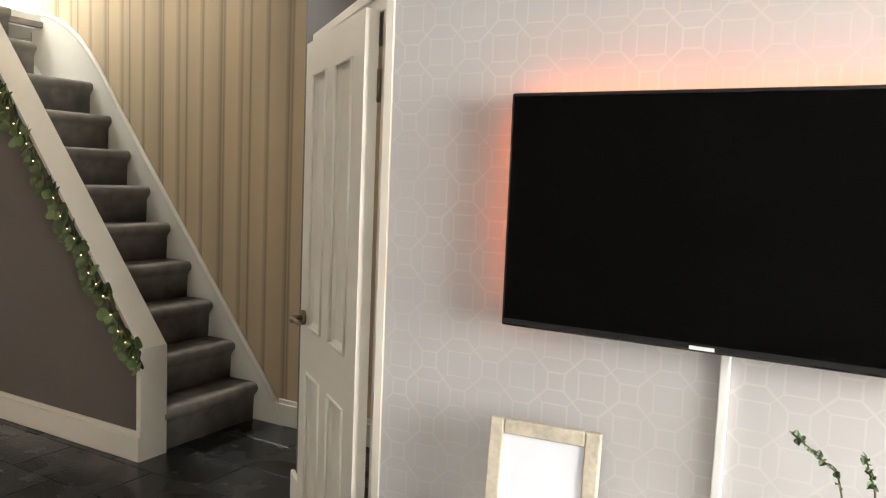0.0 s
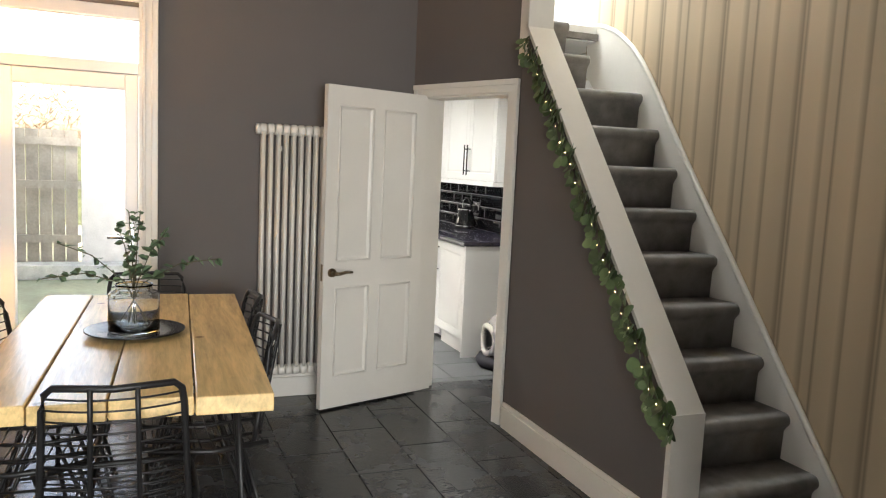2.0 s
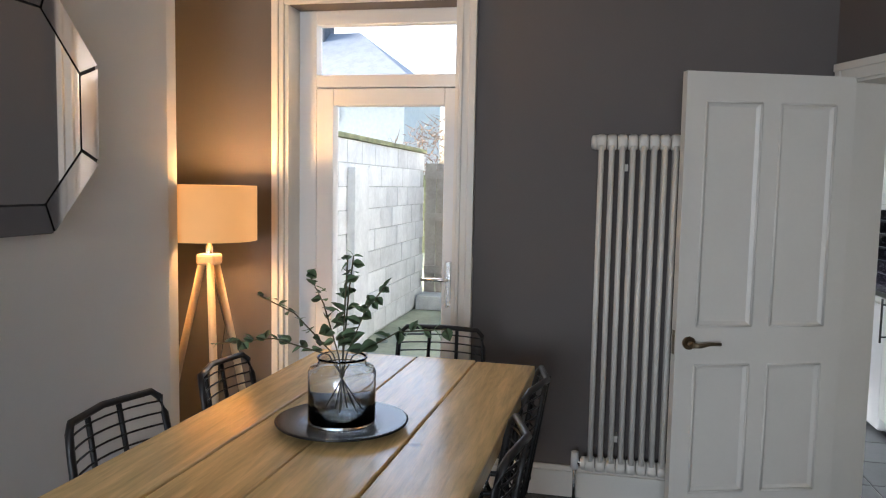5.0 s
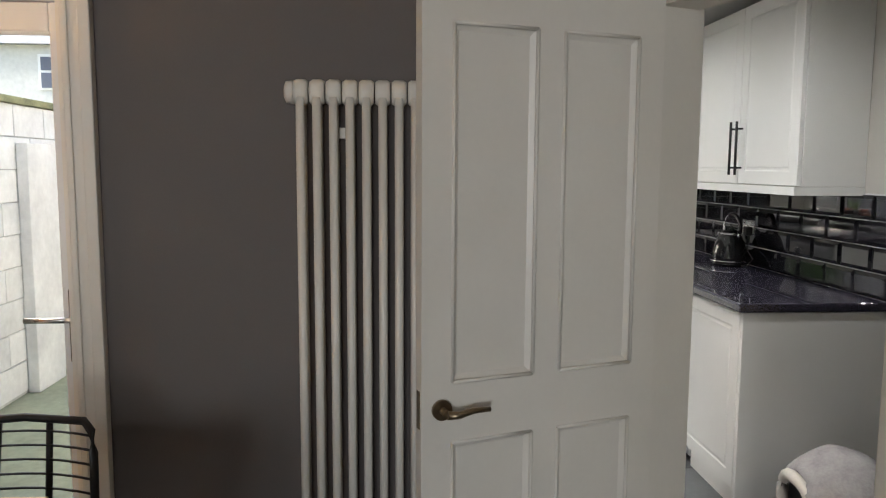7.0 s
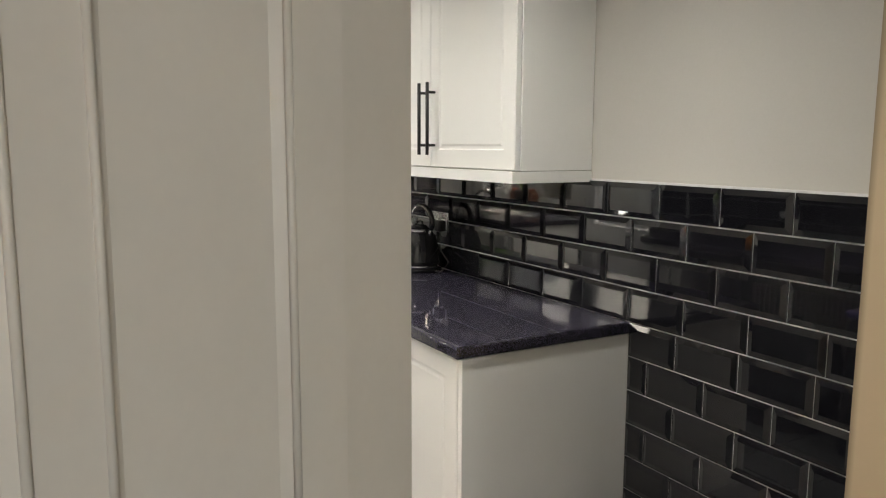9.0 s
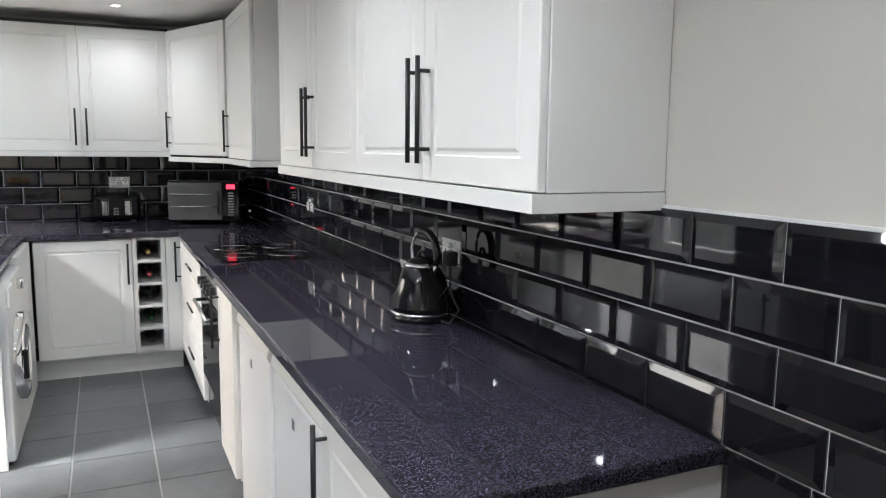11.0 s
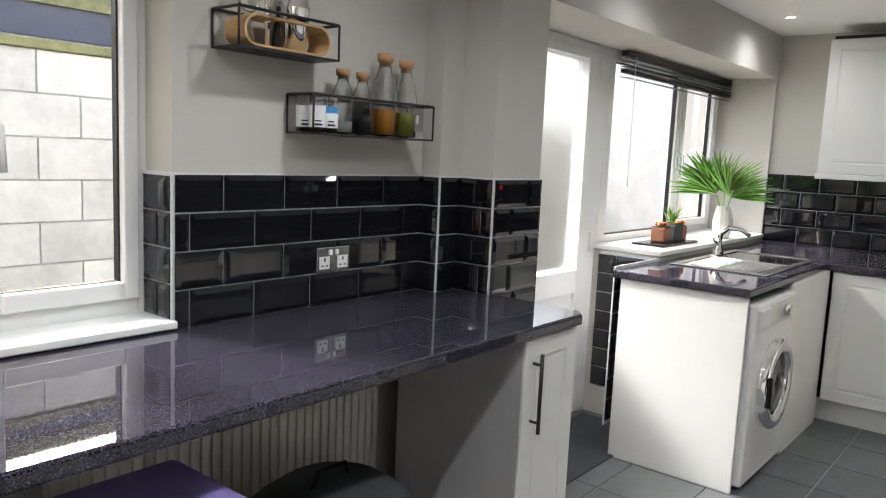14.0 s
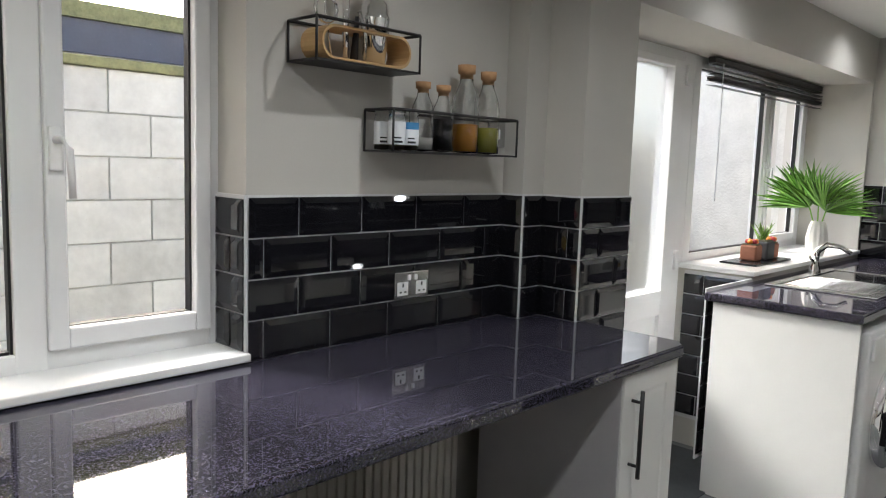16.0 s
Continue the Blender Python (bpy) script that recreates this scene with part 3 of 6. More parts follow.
gd = thing("door_3", "white glazed garden door with a fanlight above", "door")
gd["kind"] = "structure"
x0, x1 = -5.58, -5.5
part("frame", boxes(((x0, -0.44, 0), (x1, -0.33, 2.34)), ((x0, 0.42, 0), (x1, 0.44, 2.34)), ((x0, -0.33, 2.27), (x1, 0.42, 2.34)), ((x0, -0.33, 1.955), (x1, 0.42, 2.02)), bevel=0.004), "whiteplastic", gd)
part("leaf", boxes(((x0 + 0.01, -0.325, 0.02), (x1 + 0.012, -0.235, 1.95)), ((x0 + 0.01, 0.345, 0.02), (x1 + 0.012, 0.415, 1.95)), ((x0 + 0.01, -0.235, 1.865), (x1 + 0.012, 0.345, 1.95)),
                   ((x0 + 0.01, -0.235, 0.02), (x1 + 0.012, 0.345, 0.2)), bevel=0.005), "whiteplastic", gd)
for lo, hi in (((x0 + 0.03, -0.235, 0.2), (x0 + 0.04, 0.345, 1.865)), ((x0 + 0.03, -0.33, 2.02), (x0 + 0.04, 0.42, 2.27))):
    part("pane", box(lo, hi), "pane", gd).visible_shadow = False
bm = box((x1 + 0.012, 0.365, 0.86), (x1 + 0.022, 0.395, 1.09), 0.004)
h = part("door_handle", bm, "steel", gd, "steel lever handle plate")
part("lever", tube([(x1 + 0.02, 0.38, 1.0), (x1 + 0.055, 0.38, 1.0), (x1 + 0.06, 0.36, 1.0), (x1 + 0.06, 0.25, 1.0)], 0.009, 10), "steel", h)
# deep moulded casing
for y, s, w in ((-0.44, -1, 0.06), (0.44, 1, 0.085)):
    bm = boxes(((-5.36, min(y, y + s * w), 0), (-5.342, max(y, y + s * w), 2.43)), ((-5.342, min(y + s * (w - 0.035), y + s * w), 0), (-5.325, max(y + s * (w - 0.035), y + s * w), 2.43)),
               ((-5.342, min(y + s * 0.0, y + s * 0.02), 0), (-5.335, max(y, y + s * 0.02), 2.36)), bevel=0.004)
    part("architrave", bm, "white", gd)
    part("reveal", box((-5.5, min(y, y - s * 0.018), 0), (-5.355, max(y, y - s * 0.018), 2.34)), "white", gd)
part("architrave", boxes(((-5.36, -0.44, 2.34), (-5.342, 0.44, 2.43)), ((-5.342, -0.502, 2.39), (-5.322, 0.527, 2.432)), bevel=0.004), "white", gd)
part("threshold", box((-5.58, -0.44, -0.01), (-5.36, 0.44, 0.02), 0.004), "whiteplastic", gd)

# ---- stairs ----
RISE, GO, X1 = 0.2212, 0.1862, -3.0
stairs = thing("staircase", "steep staircase with grey carpeted treads", "staircase")
stairs["kind"] = "structure"
for k in range(11):
    xa = X1 - 0.03 - k * GO
    z = (k + 1) * RISE
    nose = [(xa + 0.034 * math.cos(u) - 0.0, z - 0.034 + 0.034 * math.sin(u)) for u in [radians(v) for v in (-60, -35, -10, 15, 40, 65, 90)]]
    prof = nose + [(xa - GO - 0.02, z), (xa - GO - 0.02, z - 0.08), (xa - 0.03, z - 0.08), (xa - 0.03, z - RISE - 0.001), (xa - 0.004, z - RISE - 0.001), (xa + 0.002, z - 0.085)]
    bm = prism(prof, "y", 2.56, 3.235 if k < 9 else 2.96 - 0.05 * (k - 9))
    for f in bm.faces:
        f.smooth = 2 < len(f.verts) < 5 and abs(f.normal.y) < 0.5
    part("carpeted_step", bm, "carpet", stairs, "worn grey carpet over a rounded nosing")


def cap_z(x):
    return 0.57 + 1.2 * (-3.01 - x)


setting("wall_stair", prism([(-4.5, 0), (-3.03, 0), (-3.03, cap_z(-3.03) - 0.03), (-4.5, cap_z(-4.5) - 0.03)], "y", 2.42, 2.56), "dark", "dark taupe spandrel wall beside the stairs", "wall")
part("stair_capping", prism([(-3.03, cap_z(-3.03) - 0.03), (-3.0, cap_z(-3.0)), (-4.47, cap_z(-4.47)), (-4.47, cap_z(-4.47) - 0.032)], "y", 2.412, 2.57), "white", stairs, "white painted sloping capping board")
part("stair_newel", box((-3.03, 2.412, 0), (-3.0, 2.57, cap_z(-3.0) + 0.006)), "white", stairs, "white painted newel board")
part("upper_newel", box((-4.54, 2.412, cap_z(-4.44) - 0.2), (-4.44, 2.57, CEIL + 0.6), 0.004), "white", stairs, "white painted upper post")
string = [(-2.8, 0.0), (-2.87, 0.13), (-2.93, 0.215), (-3.07, 0.385), (-3.21, 0.555), (-3.45, 0.85), (-3.68, 1.13), (-3.92, 1.42), (-4.07, 1.605), (-4.22, 1.795), (-4.34, 1.955),
          (-4.44, 2.08), (-4.54, 2.19), (-4.64, 2.28), (-4.74, 2.35), (-4.84, 2.405), (-4.98, 2.455), (-5.15, 2.49)]
low = [(-5.15, 2.15), (-4.7, 1.7), (-3.1, 0.0)]
part("wall_string", prism(string + low, "y", 3.225, 3.252), "white", stairs, "white painted wall string that sweeps up")
part("string_cap", tube([(x, 3.232, z) for x, z in string[1:]], 0.016, 8), "white", stairs)
setting("ceiling_understair", prism([(-5.1, 2.05), (-4.42, 1.36), (-4.42, 1.42), (-5.1, 2.12)], "y", 2.57, 3.38), "ceil", "sloping plaster under the stairs", "ceiling")
setting("wall_landing", boxes(((-6.3, 3.25, 2.36), (-5.2, 3.37, 4.4)), ((-6.4, 2.3, 2.47), (-6.3, 3.37, 4.4)), ((-6.4, 2.3, 4.4), (-3.0, 3.4, 4.5)), ((-6.3, 2.44, 2.47), (-4.55, 2.5, 4.4)), ((-4.55, 2.3, 2.86), (-3.0, 2.41, 4.4)), ((-3.1, 2.41, 2.86), (-3.0, 3.25, 4.4))), "ceil", "white landing walls", "wall")
setting("floor_landing", box((-6.3, 2.41, 2.37), (-5.02, 3.25, 2.41)), "carpet", "grey carpeted landing", "floor")
bal = thing("landing_banister", "white painted landing banister", "banister")
part("rail", box((-5.95, 2.5, 3.2), (-5.9, 3.24, 3.26), 0.006), "white", bal)
for k in range(7):
    part("baluster", box((-5.94, 2.53 + k * 0.1, 2.41), (-5.91, 2.56 + k * 0.1, 3.2)), "white", bal)

# ---- kitchen shell ----
wall_y("wall_kitchen_south", 0.72, 1.0, -7.6, -5.5, 0, KCEIL, [(-6.57, -5.56, 0.95, 2.1)], "kwall", "warm grey wall with kitchen window")
setting("wall_kitchen_pier", boxes(((-7.72, 0.72, 0), (-7.6, 1.09, KCEIL)), ((-8.04, 0.72, 0), (-7.72, 1.25, KCEIL))), "kwall", "stepped grey kitchen pier", "wall")
setting("wall_kitchen_window", boxes(((-11.06, 0.72, 2.07), (-8.04, 1.25, KCEIL)), ((-11.06, 0.72, 0), (-9.27, 1.25, 0.955)), ((-11.06, 0.72, 0.955), (-11.02, 1.25, 2.07))), "kwall", "grey lintel and sill wall", "wall")
w1 = thing("window_1", "white plastic kitchen window with one opening sash", "window")
w1["kind"] = "structure"


def window_frame(parent, xs, z0, z1, y0=0.8, y1=0.86, sash=None):
    """xs: edges of frame, mullions and frame in order, as pairs."""
    for a, b in xs:
        part("frame_upright", box((a, y0, z0), (b, y1, z1), 0.004), "whiteplastic", parent)
    part("frame_rail", box((xs[0][1], y0 + 0.003, z0 + 0.001), (xs[-1][0], y1 - 0.003, z0 + 0.05), 0.003), "whiteplastic", parent)
    part("frame_rail", box((xs[0][1], y0 + 0.003, z1 - 0.06), (xs[-1][0], y1 - 0.003, z1 - 0.001), 0.003), "whiteplastic", parent)
    for i, ((a, b), (c, d)) in enumerate(zip(xs, xs[1:])):
        if sash == i:
            part("sash", boxes(((b, y0 + 0.01, z0 + 0.05), (b + 0.045, y1 + 0.012, z1 - 0.06)), ((c - 0.045, y0 + 0.01, z0 + 0.05), (c, y1 + 0.012, z1 - 0.06)),
                               ((b + 0.045, y0 + 0.01, z0 + 0.05), (c - 0.045, y1 + 0.012, z0 + 0.1)), ((b + 0.045, y0 + 0.01, z1 - 0.1), (c - 0.045, y1 + 0.012, z1 - 0.06)), bevel=0.005), "whiteplastic", parent)
        gb = 0.045 if sash == i else 0.0
        part("gasket", boxes(((b + gb, y0 + 0.02, z0 + 0.05 + gb), (b + gb + 0.006, y0 + 0.045, z1 - 0.06 - gb)), ((c - gb - 0.008, y0 + 0.02, z0 + 0.05 + gb), (c - gb, y0 + 0.045, z1 - 0.06 - gb)),
                             ((b + gb + 0.008, y0 + 0.02, z0 + 0.05 + gb), (c - gb - 0.008, y0 + 0.045, z0 + 0.057 + gb)), ((b + gb + 0.008, y0 + 0.02, z1 - 0.067 - gb), (c - gb - 0.008, y0 + 0.045, z1 - 0.06 - gb))), "blackmetal", parent, "black rubber gasket")
        part("pane", box((b, y0 + 0.025, z0 + 0.04), (c, y0 + 0.033, z1 - 0.05)), "pane", parent).visible_shadow = False


window_frame(w1, [(-6.575, -6.545), (-6.135, -6.065), (-5.6, -5.56)], 0.95, 2.0, sash=0)
part("frame_head", box((-6.57, 0.8, 2.001), (-5.56, 0.86, 2.1)), "whiteplastic", w1)
hb = part("window_handle", box((-6.17, 0.872, 1.42), (-6.14, 0.884, 1.52), 0.004), "whiteplastic", w1)
part("lever", tube([(-6.155, 0.88, 1.49), (-6.155, 0.92, 1.49), (-6.17, 0.925, 1.47), (-6.175, 0.925, 1.36)], 0.009, 8), "whiteplastic", hb)
part("window_sill", box((-6.57, 0.86, 0.935), (-5.53, 1.03, 0.957), 0.004), "sill", w1)

w2 = thing("window_2", "white plastic window over the sink", "window")
w2["kind"] = "structure"
window_frame(w2, [(-11.02, -10.95), (-10.36, -10.29), (-9.38, -9.3)], 0.97, 2.07, sash=0)
hb = part("window_handle", box((-10.335, 0.862, 1.43), (-10.305, 0.874, 1.53), 0.004), "whiteplastic", w2)
part("lever", tube([(-10.32, 0.87, 1.5), (-10.32, 0.91, 1.5), (-10.32, 0.915, 1.38)], 0.009, 8), "whiteplastic", hb)
part("window_sill", box((-11.02, 0.86, 0.955), (-9.25, 1.27, 0.98), 0.004), "sill", w2)
bd = thing("door_4", "white plastic back door with obscured glass", "door")
bd["kind"] = "structure"
part("frame", boxes(((-9.3, 0.78, 0), (-9.2, 0.86, 2.07)), ((-8.1, 0.78, 0), (-8.04, 0.86, 2.07)), ((-9.2, 0.78, 2.02), (-8.1, 0.86, 2.07)), bevel=0.004), "whiteplastic", bd)
part("leaf", boxes(((-9.2, 0.79, 0.02), (-9.06, 0.875, 2.02)), ((-8.25, 0.79, 0.02), (-8.1, 0.875, 2.02)), ((-9.06, 0.79, 1.98), (-8.25, 0.875, 2.02)), ((-9.06, 0.79, 0.02), (-8.25, 0.875, 0.12)), ((-9.06, 0.79, 0.72), (-8.25, 0.875, 0.85)), ((-9.06, 0.80, 0.12), (-8.25, 0.855, 0.72)), bevel=0.004), "whiteplastic", bd)
part("pane", box((-9.06, 0.82, 0.85), (-8.25, 0.828, 1.98)), "frost", bd).visible_shadow = False
for z in (0.95, 1.9, 0.25):
    part("hinge", box((-9.21, 0.862, z), (-9.17, 0.89, z + 0.1), 0.004), "whiteplastic", bd)
for nm, xa, xb, z in (("roller_blind_window", -11.0, -9.34, 2.06), ("kitchen_blind", -6.55, -5.58, 2.095)):
    bl = thing("venetian_blind", "raised black venetian blind over the window", "blind")
    y = 0.93
    part("head_rail", box((xa, y - 0.02, z - 0.03), (xb, y + 0.02, z), 0.003), "blind", bl)
    sl = mesh_of("slat", box((xa, y - 0.024, -0.0012), (xb, y + 0.024, 0.0012)), "blind")
    for k in range(9):
        piece("slat", sl, bl, pose(0, 0.003 * (k % 2), z - 0.036 - k * 0.0075, 4 * (k % 3 - 1), 0, 0))
    part("bottom_rail", box((xa, y - 0.022, z - 0.118), (xb, y + 0.022, z - 0.104), 0.003), "blind", bl)
    part("cord", tube([(xb - 0.08, y + 0.03, z - 0.03), (xb - 0.085, y + 0.03, z - 0.75)], 0.0025, 6), "whiteplastic", bl)

# ---- worktops ----
wt = 0.038


def worktop(name, points, label):
    bm = prism(points, "z", WT - wt, WT)
    bmesh.ops.bevel(bm, geom=[e for e in bm.edges if abs(e.verts[0].co.z - e.verts[1].co.z) < 1e-5], offset=0.008, segments=3, affect="EDGES", profile=0.5)
    return solid(name, bm, "worktop", label, "worktop")


worktop("worktop", [(-6.0, 2.755), (-6.0, 3.385), (-11.055, 3.385), (-11.055, 1.255), (-8.74, 1.255), (-8.74, 1.9), (-10.08, 1.9), (-10.08, 2.755)], "speckled black gloss worktop round the kitchen")
worktop("worktop", [(-5.535, 1.004), (-5.535, 1.67), (-7.70, 1.67), (-7.75, 1.63), (-7.75, 1.255), (-7.715, 1.255), (-7.715, 1.095), (-7.595, 1.095), (-7.595, 1.004)], "speckled black gloss worktop under the window")

# ---- cabinets ----


def bar_handle(parent, x, y, z0, z1, ny=-1, nx=0):
    """Upright black bar on two stand-offs; (nx, ny) points out of the door."""
    o = 0.032
    px, py = x + nx * o, y + ny * o
    bm = tube([(px, py, z0), (px, py, z1)], 0.0065, 8)
    for z in (z0 + 0.035, z1 - 0.035):
        tube([(x, y, z), (px, py, z)], 0.005, 8, bm=bm)
    return part("handle", bm, "blackmetal", parent, "black bar handle")


def shaker(parent, origin, along, out, w, z0, z1, handle=None, material="unit"):
    """Cabinet door with a shallow grooved border. along, out: unit steps in plan."""
    ux, uy = along
    nx, ny = out
    t, g = 0.02, 0.062
    bm = bmesh.new()

    def p(a, d, z):
        return bm.verts.new((origin[0] + ux * a + nx * d, origin[1] + uy * a + ny * d, z))

    a0, a1 = 0.002, w - 0.002
    loops = [[(a0, 0), (a1, 0)], [(a0, t - 0.003), (a1, t - 0.003)], [(a0 + 0.003, t), (a1 - 0.003, t)], [(a0 + g, t), (a1 - g, t)], [(a0 + g + 0.004, t - 0.004), (a1 - g - 0.004, t - 0.004)],
             [(a0 + g + 0.012, t - 0.004), (a1 - g - 0.012, t - 0.004)], [(a0 + g + 0.02, t - 0.001), (a1 - g - 0.02, t - 0.001)]]
    rings = []
    for (l, d), (r, _) in loops:
        i = l - a0
        rings.append([p(l, d, z0 + 0.002 + i), p(r, d, z0 + 0.002 + i), p(r, d, z1 - 0.002 - i), p(l, d, z1 - 0.002 - i)])
    for a, b in zip(rings, rings[1:]):
        for k in range(4):
            bm.faces.new((a[k], a[(k + 1) % 4], b[(k + 1) % 4], b[k]))
    bm.faces.new(rings[-1])
    bm.faces.new(rings[0][::-1])
    bmesh.ops.recalc_face_normals(bm, faces=bm.faces)
    d = part("door", bm, material, parent)
    if handle:
        a, c, e = handle
        bar_handle(d, origin[0] + ux * a + nx * t, origin[1] + uy * a + ny * t, c, e, ny, nx)
    return d


# wall units over the long worktop
ZB, ZT = 1.395, 2.25
units = [(-6.21, -7.30), (-7.30, -8.43)]
for a, b in units:
    u = thing("wall_cabinet", "cream shaker wall cabinet with two doors", "cabinet", group="wall cabinets")
    part("body", box((b, 3.105, ZB), (a, 3.388, ZT), 0.002), "unit", u)
    w = (a - b) / 2
    mid = (a + b) / 2
    shaker(u, (a, 3.102), (-1, 0), (0, -1), w, ZB, ZT, (w - 0.032, 1.44, 1.70))
    shaker(u, (mid, 3.102), (-1, 0), (0, -1), w, ZB, ZT, (0.032, 1.44, 1.70))
solid("light_pelmet", prism([(-8.43, 3.07), (-6.205, 3.07), (-6.205, 3.386), (-6.227, 3.386), (-6.227, 3.092), (-8.43, 3.092)], "z", 1.357, 1.393), "unit", "cream pelmet strip under the wall cabinets", "pelmet")
EB, ET = 1.43, 2.27
u = thing("wall_cabinet", "cream shaker wall cabinet with two doors", "cabinet", group="wall cabinets")
part("body", box((-11.058, 1.64, EB), (-10.75, 2.80, ET), 0.002), "unit", u)
shaker(u, (-10.748, 1.64), (0, 1), (1, 0), 0.58, EB, ET, (0.545, 1.47, 1.72))
shaker(u, (-10.748, 2.22), (0, 1), (1, 0), 0.58, EB, ET, (0.035, 1.47, 1.72))
u = thing("corner_wall_cabinet", "cream angled corner wall cabinet", "cabinet", group="wall cabinets")
part("body", prism([(-11.058, 2.803), (-10.75, 2.803), (-9.99, 3.10), (-9.99, 3.388), (-11.058, 3.388)], "z", EB - 0.02, ET), "unit", u)
dl = math.hypot(0.74, 0.29)
shaker(u, (-10.745, 2.8), (0.74 / dl, 0.29 / dl), (0.29 / dl, -0.74 / dl), dl, EB - 0.02, ET, (0.04, 1.46, 1.71))
u = thing("wall_cabinet", "narrow cream wall cabinet beside the cooker gap", "cabinet", group="wall cabinets")
part("body", box((-9.987, 3.105, EB - 0.03), (-9.15, 3.388, ET), 0.002), "unit", u)
shaker(u, (-9.15, 3.102), (-1, 0), (0, -1), 0.83, EB - 0.03, ET, (0.79, 1.44, 1.70))
solid("light_pelmet", box((-10.75, 1.63, EB - 0.035), (-10.72, 2.79, EB - 0.002), 0.003), "unit", "cream pelmet strip under the end cabinet", "pelmet")
solid("light_pelmet", prism([(-10.72, 2.775), (-9.98, 3.07), (-9.145, 3.07), (-9.145, 3.386), (-9.167, 3.386), (-9.167, 3.092), (-9.99, 3.092), (-10.74, 2.8)], "z", 1.365, 1.397), "unit", "cream pelmet strip round the corner cabinets", "pelmet")
# thin dark line along the top of the end cabinet
solid("dark_top_strip", boxes(((-10.78, 1.66, ET + 0.002), (-10.74, 2.8, ET + 0.02)),), "blackmetal", "dark strip on top of the wall cabinets", "trim")

# base units of the long run, front at y 2.79
FY = 2.795
run = [(-6.03, -6.62, "end"), (-7.95, -8.35, "plain"), (-8.98, -9.55, "drawers"), (-9.55, -10.1, "plain")]
for a, b, kind in run:
    u = thing("base_cabinet", "cream shaker base cabinet under the worktop", "cabinet", group="base cabinets")
    part("body", box((b + 0.002, FY + 0.002, 0.13), (a - 0.002, 3.386, WT - wt - 0.002)), "unit", u)
    part("plinth", box((b + 0.002, FY + 0.05, 0), (a - 0.002, FY + 0.066, 0.128)), "unit", u)
    if kind == "drawers":
        for z0, z1 in ((0.14, 0.4), (0.4, 0.66), (0.66, 0.885)):
            shaker(u, (a, FY), (-1, 0), (0, -1), a - b, z0, z1)
            part("handle", tube([(a - 0.15, FY - 0.05, z1 - 0.07), (b + 0.15, FY - 0.05, z1 - 0.07)], 0.006, 8), "blackmetal", u, "black bar handle")
    else:
        shaker(u, (a, FY), (-1, 0), (0, -1), a - b, 0.14, 0.885, ((a - b) - 0.04, 0.6, 0.86))
solid("end_panel", box((-6.03, FY - 0.018, 0), (-6.008, 3.386, WT - wt - 0.002), 0.002), "unit", "cream end panel of the worktop run", "panel")
for a, b in ((-6.66, -7.24), (-7.30, -7.88)):
    f = thing("under_counter_fridge", "white under-counter refrigerator with a recessed grip", "fridge", group="under-counter fridges")
    part("cabinet", box((b, FY + 0.06, 0.03), (a, 3.36, 0.85), 0.004), "whiteplastic", f)
    part("door", box((b, FY - 0.005, 0.05), (a, FY + 0.055, 0.8), 0.012), "whiteplastic", f)
    part("top_grip", prism([(FY + 0.05, 0.803), (FY - 0.005, 0.803), (FY - 0.012, 0.82), (FY - 0.004, 0.85), (FY + 0.05, 0.855)], "x", b, a), "ceramic", f, "yellowed plastic grip strip")
    part("badge", box((b + 0.25, FY - 0.0065, 0.70), (b + 0.28, FY - 0.0045, 0.73)), "steel", f, "small grey badge")
    for x in (b + 0.03, a - 0.06):
        part("foot", box((x, FY + 0.1, 0), (x + 0.03, FY + 0.13, 0.03)), "blackmetal", f)
ov = thing("built_in_oven", "steel and black built-in oven under the hob", "oven")
part("body", box((-8.975, FY + 0.004, 0.13), (-8.355, 3.3, WT - wt - 0.003)), "blackgloss", ov)
part("oven_door", box((-8.97, FY - 0.02, 0.3), (-8.36, FY + 0.002, 0.74), 0.004), "blackgloss", ov)
part("control_panel", box((-8.97, FY - 0.02, 0.75), (-8.36, FY + 0.002, 0.88), 0.004), "steel", ov)
for k in range(4):
    part("knob", tube([(-8.5 - k * 0.11, FY - 0.02, 0.815), (-8.5 - k * 0.11, FY - 0.05, 0.815)], 0.02, 14), "blackmetal", ov)
part("handle", tube([(-8.42, FY - 0.02, 0.7), (-8.42, FY - 0.06, 0.7), (-8.92, FY - 0.06, 0.7), (-8.92, FY - 0.02, 0.7)], 0.009, 8), "steel", ov, "steel bar handle")
part("plinth", box((-8.975, FY + 0.05, 0), (-8.355, FY + 0.066, 0.128)), "unit", ov)
hob = thing("ceramic_hob", "black glass hob set in the worktop", "hob")
part("glass", box((-9.25, 2.83, WT + 0.001), (-8.6, 3.32, WT + 0.007), 0.002), "blackgloss", hob)
for x, y, r in ((-8.78, 2.95, 0.08), (-9.08, 2.95, 0.1), (-8.78, 3.19, 0.1), (-9.08, 3.19, 0.08)):
    part("ring", tube([(x + r * math.cos(k * 0.2618), y + r * math.sin(k * 0.2618), WT + 0.0072) for k in range(24)], 0.0012, 4, closed=True), "steel", hob)

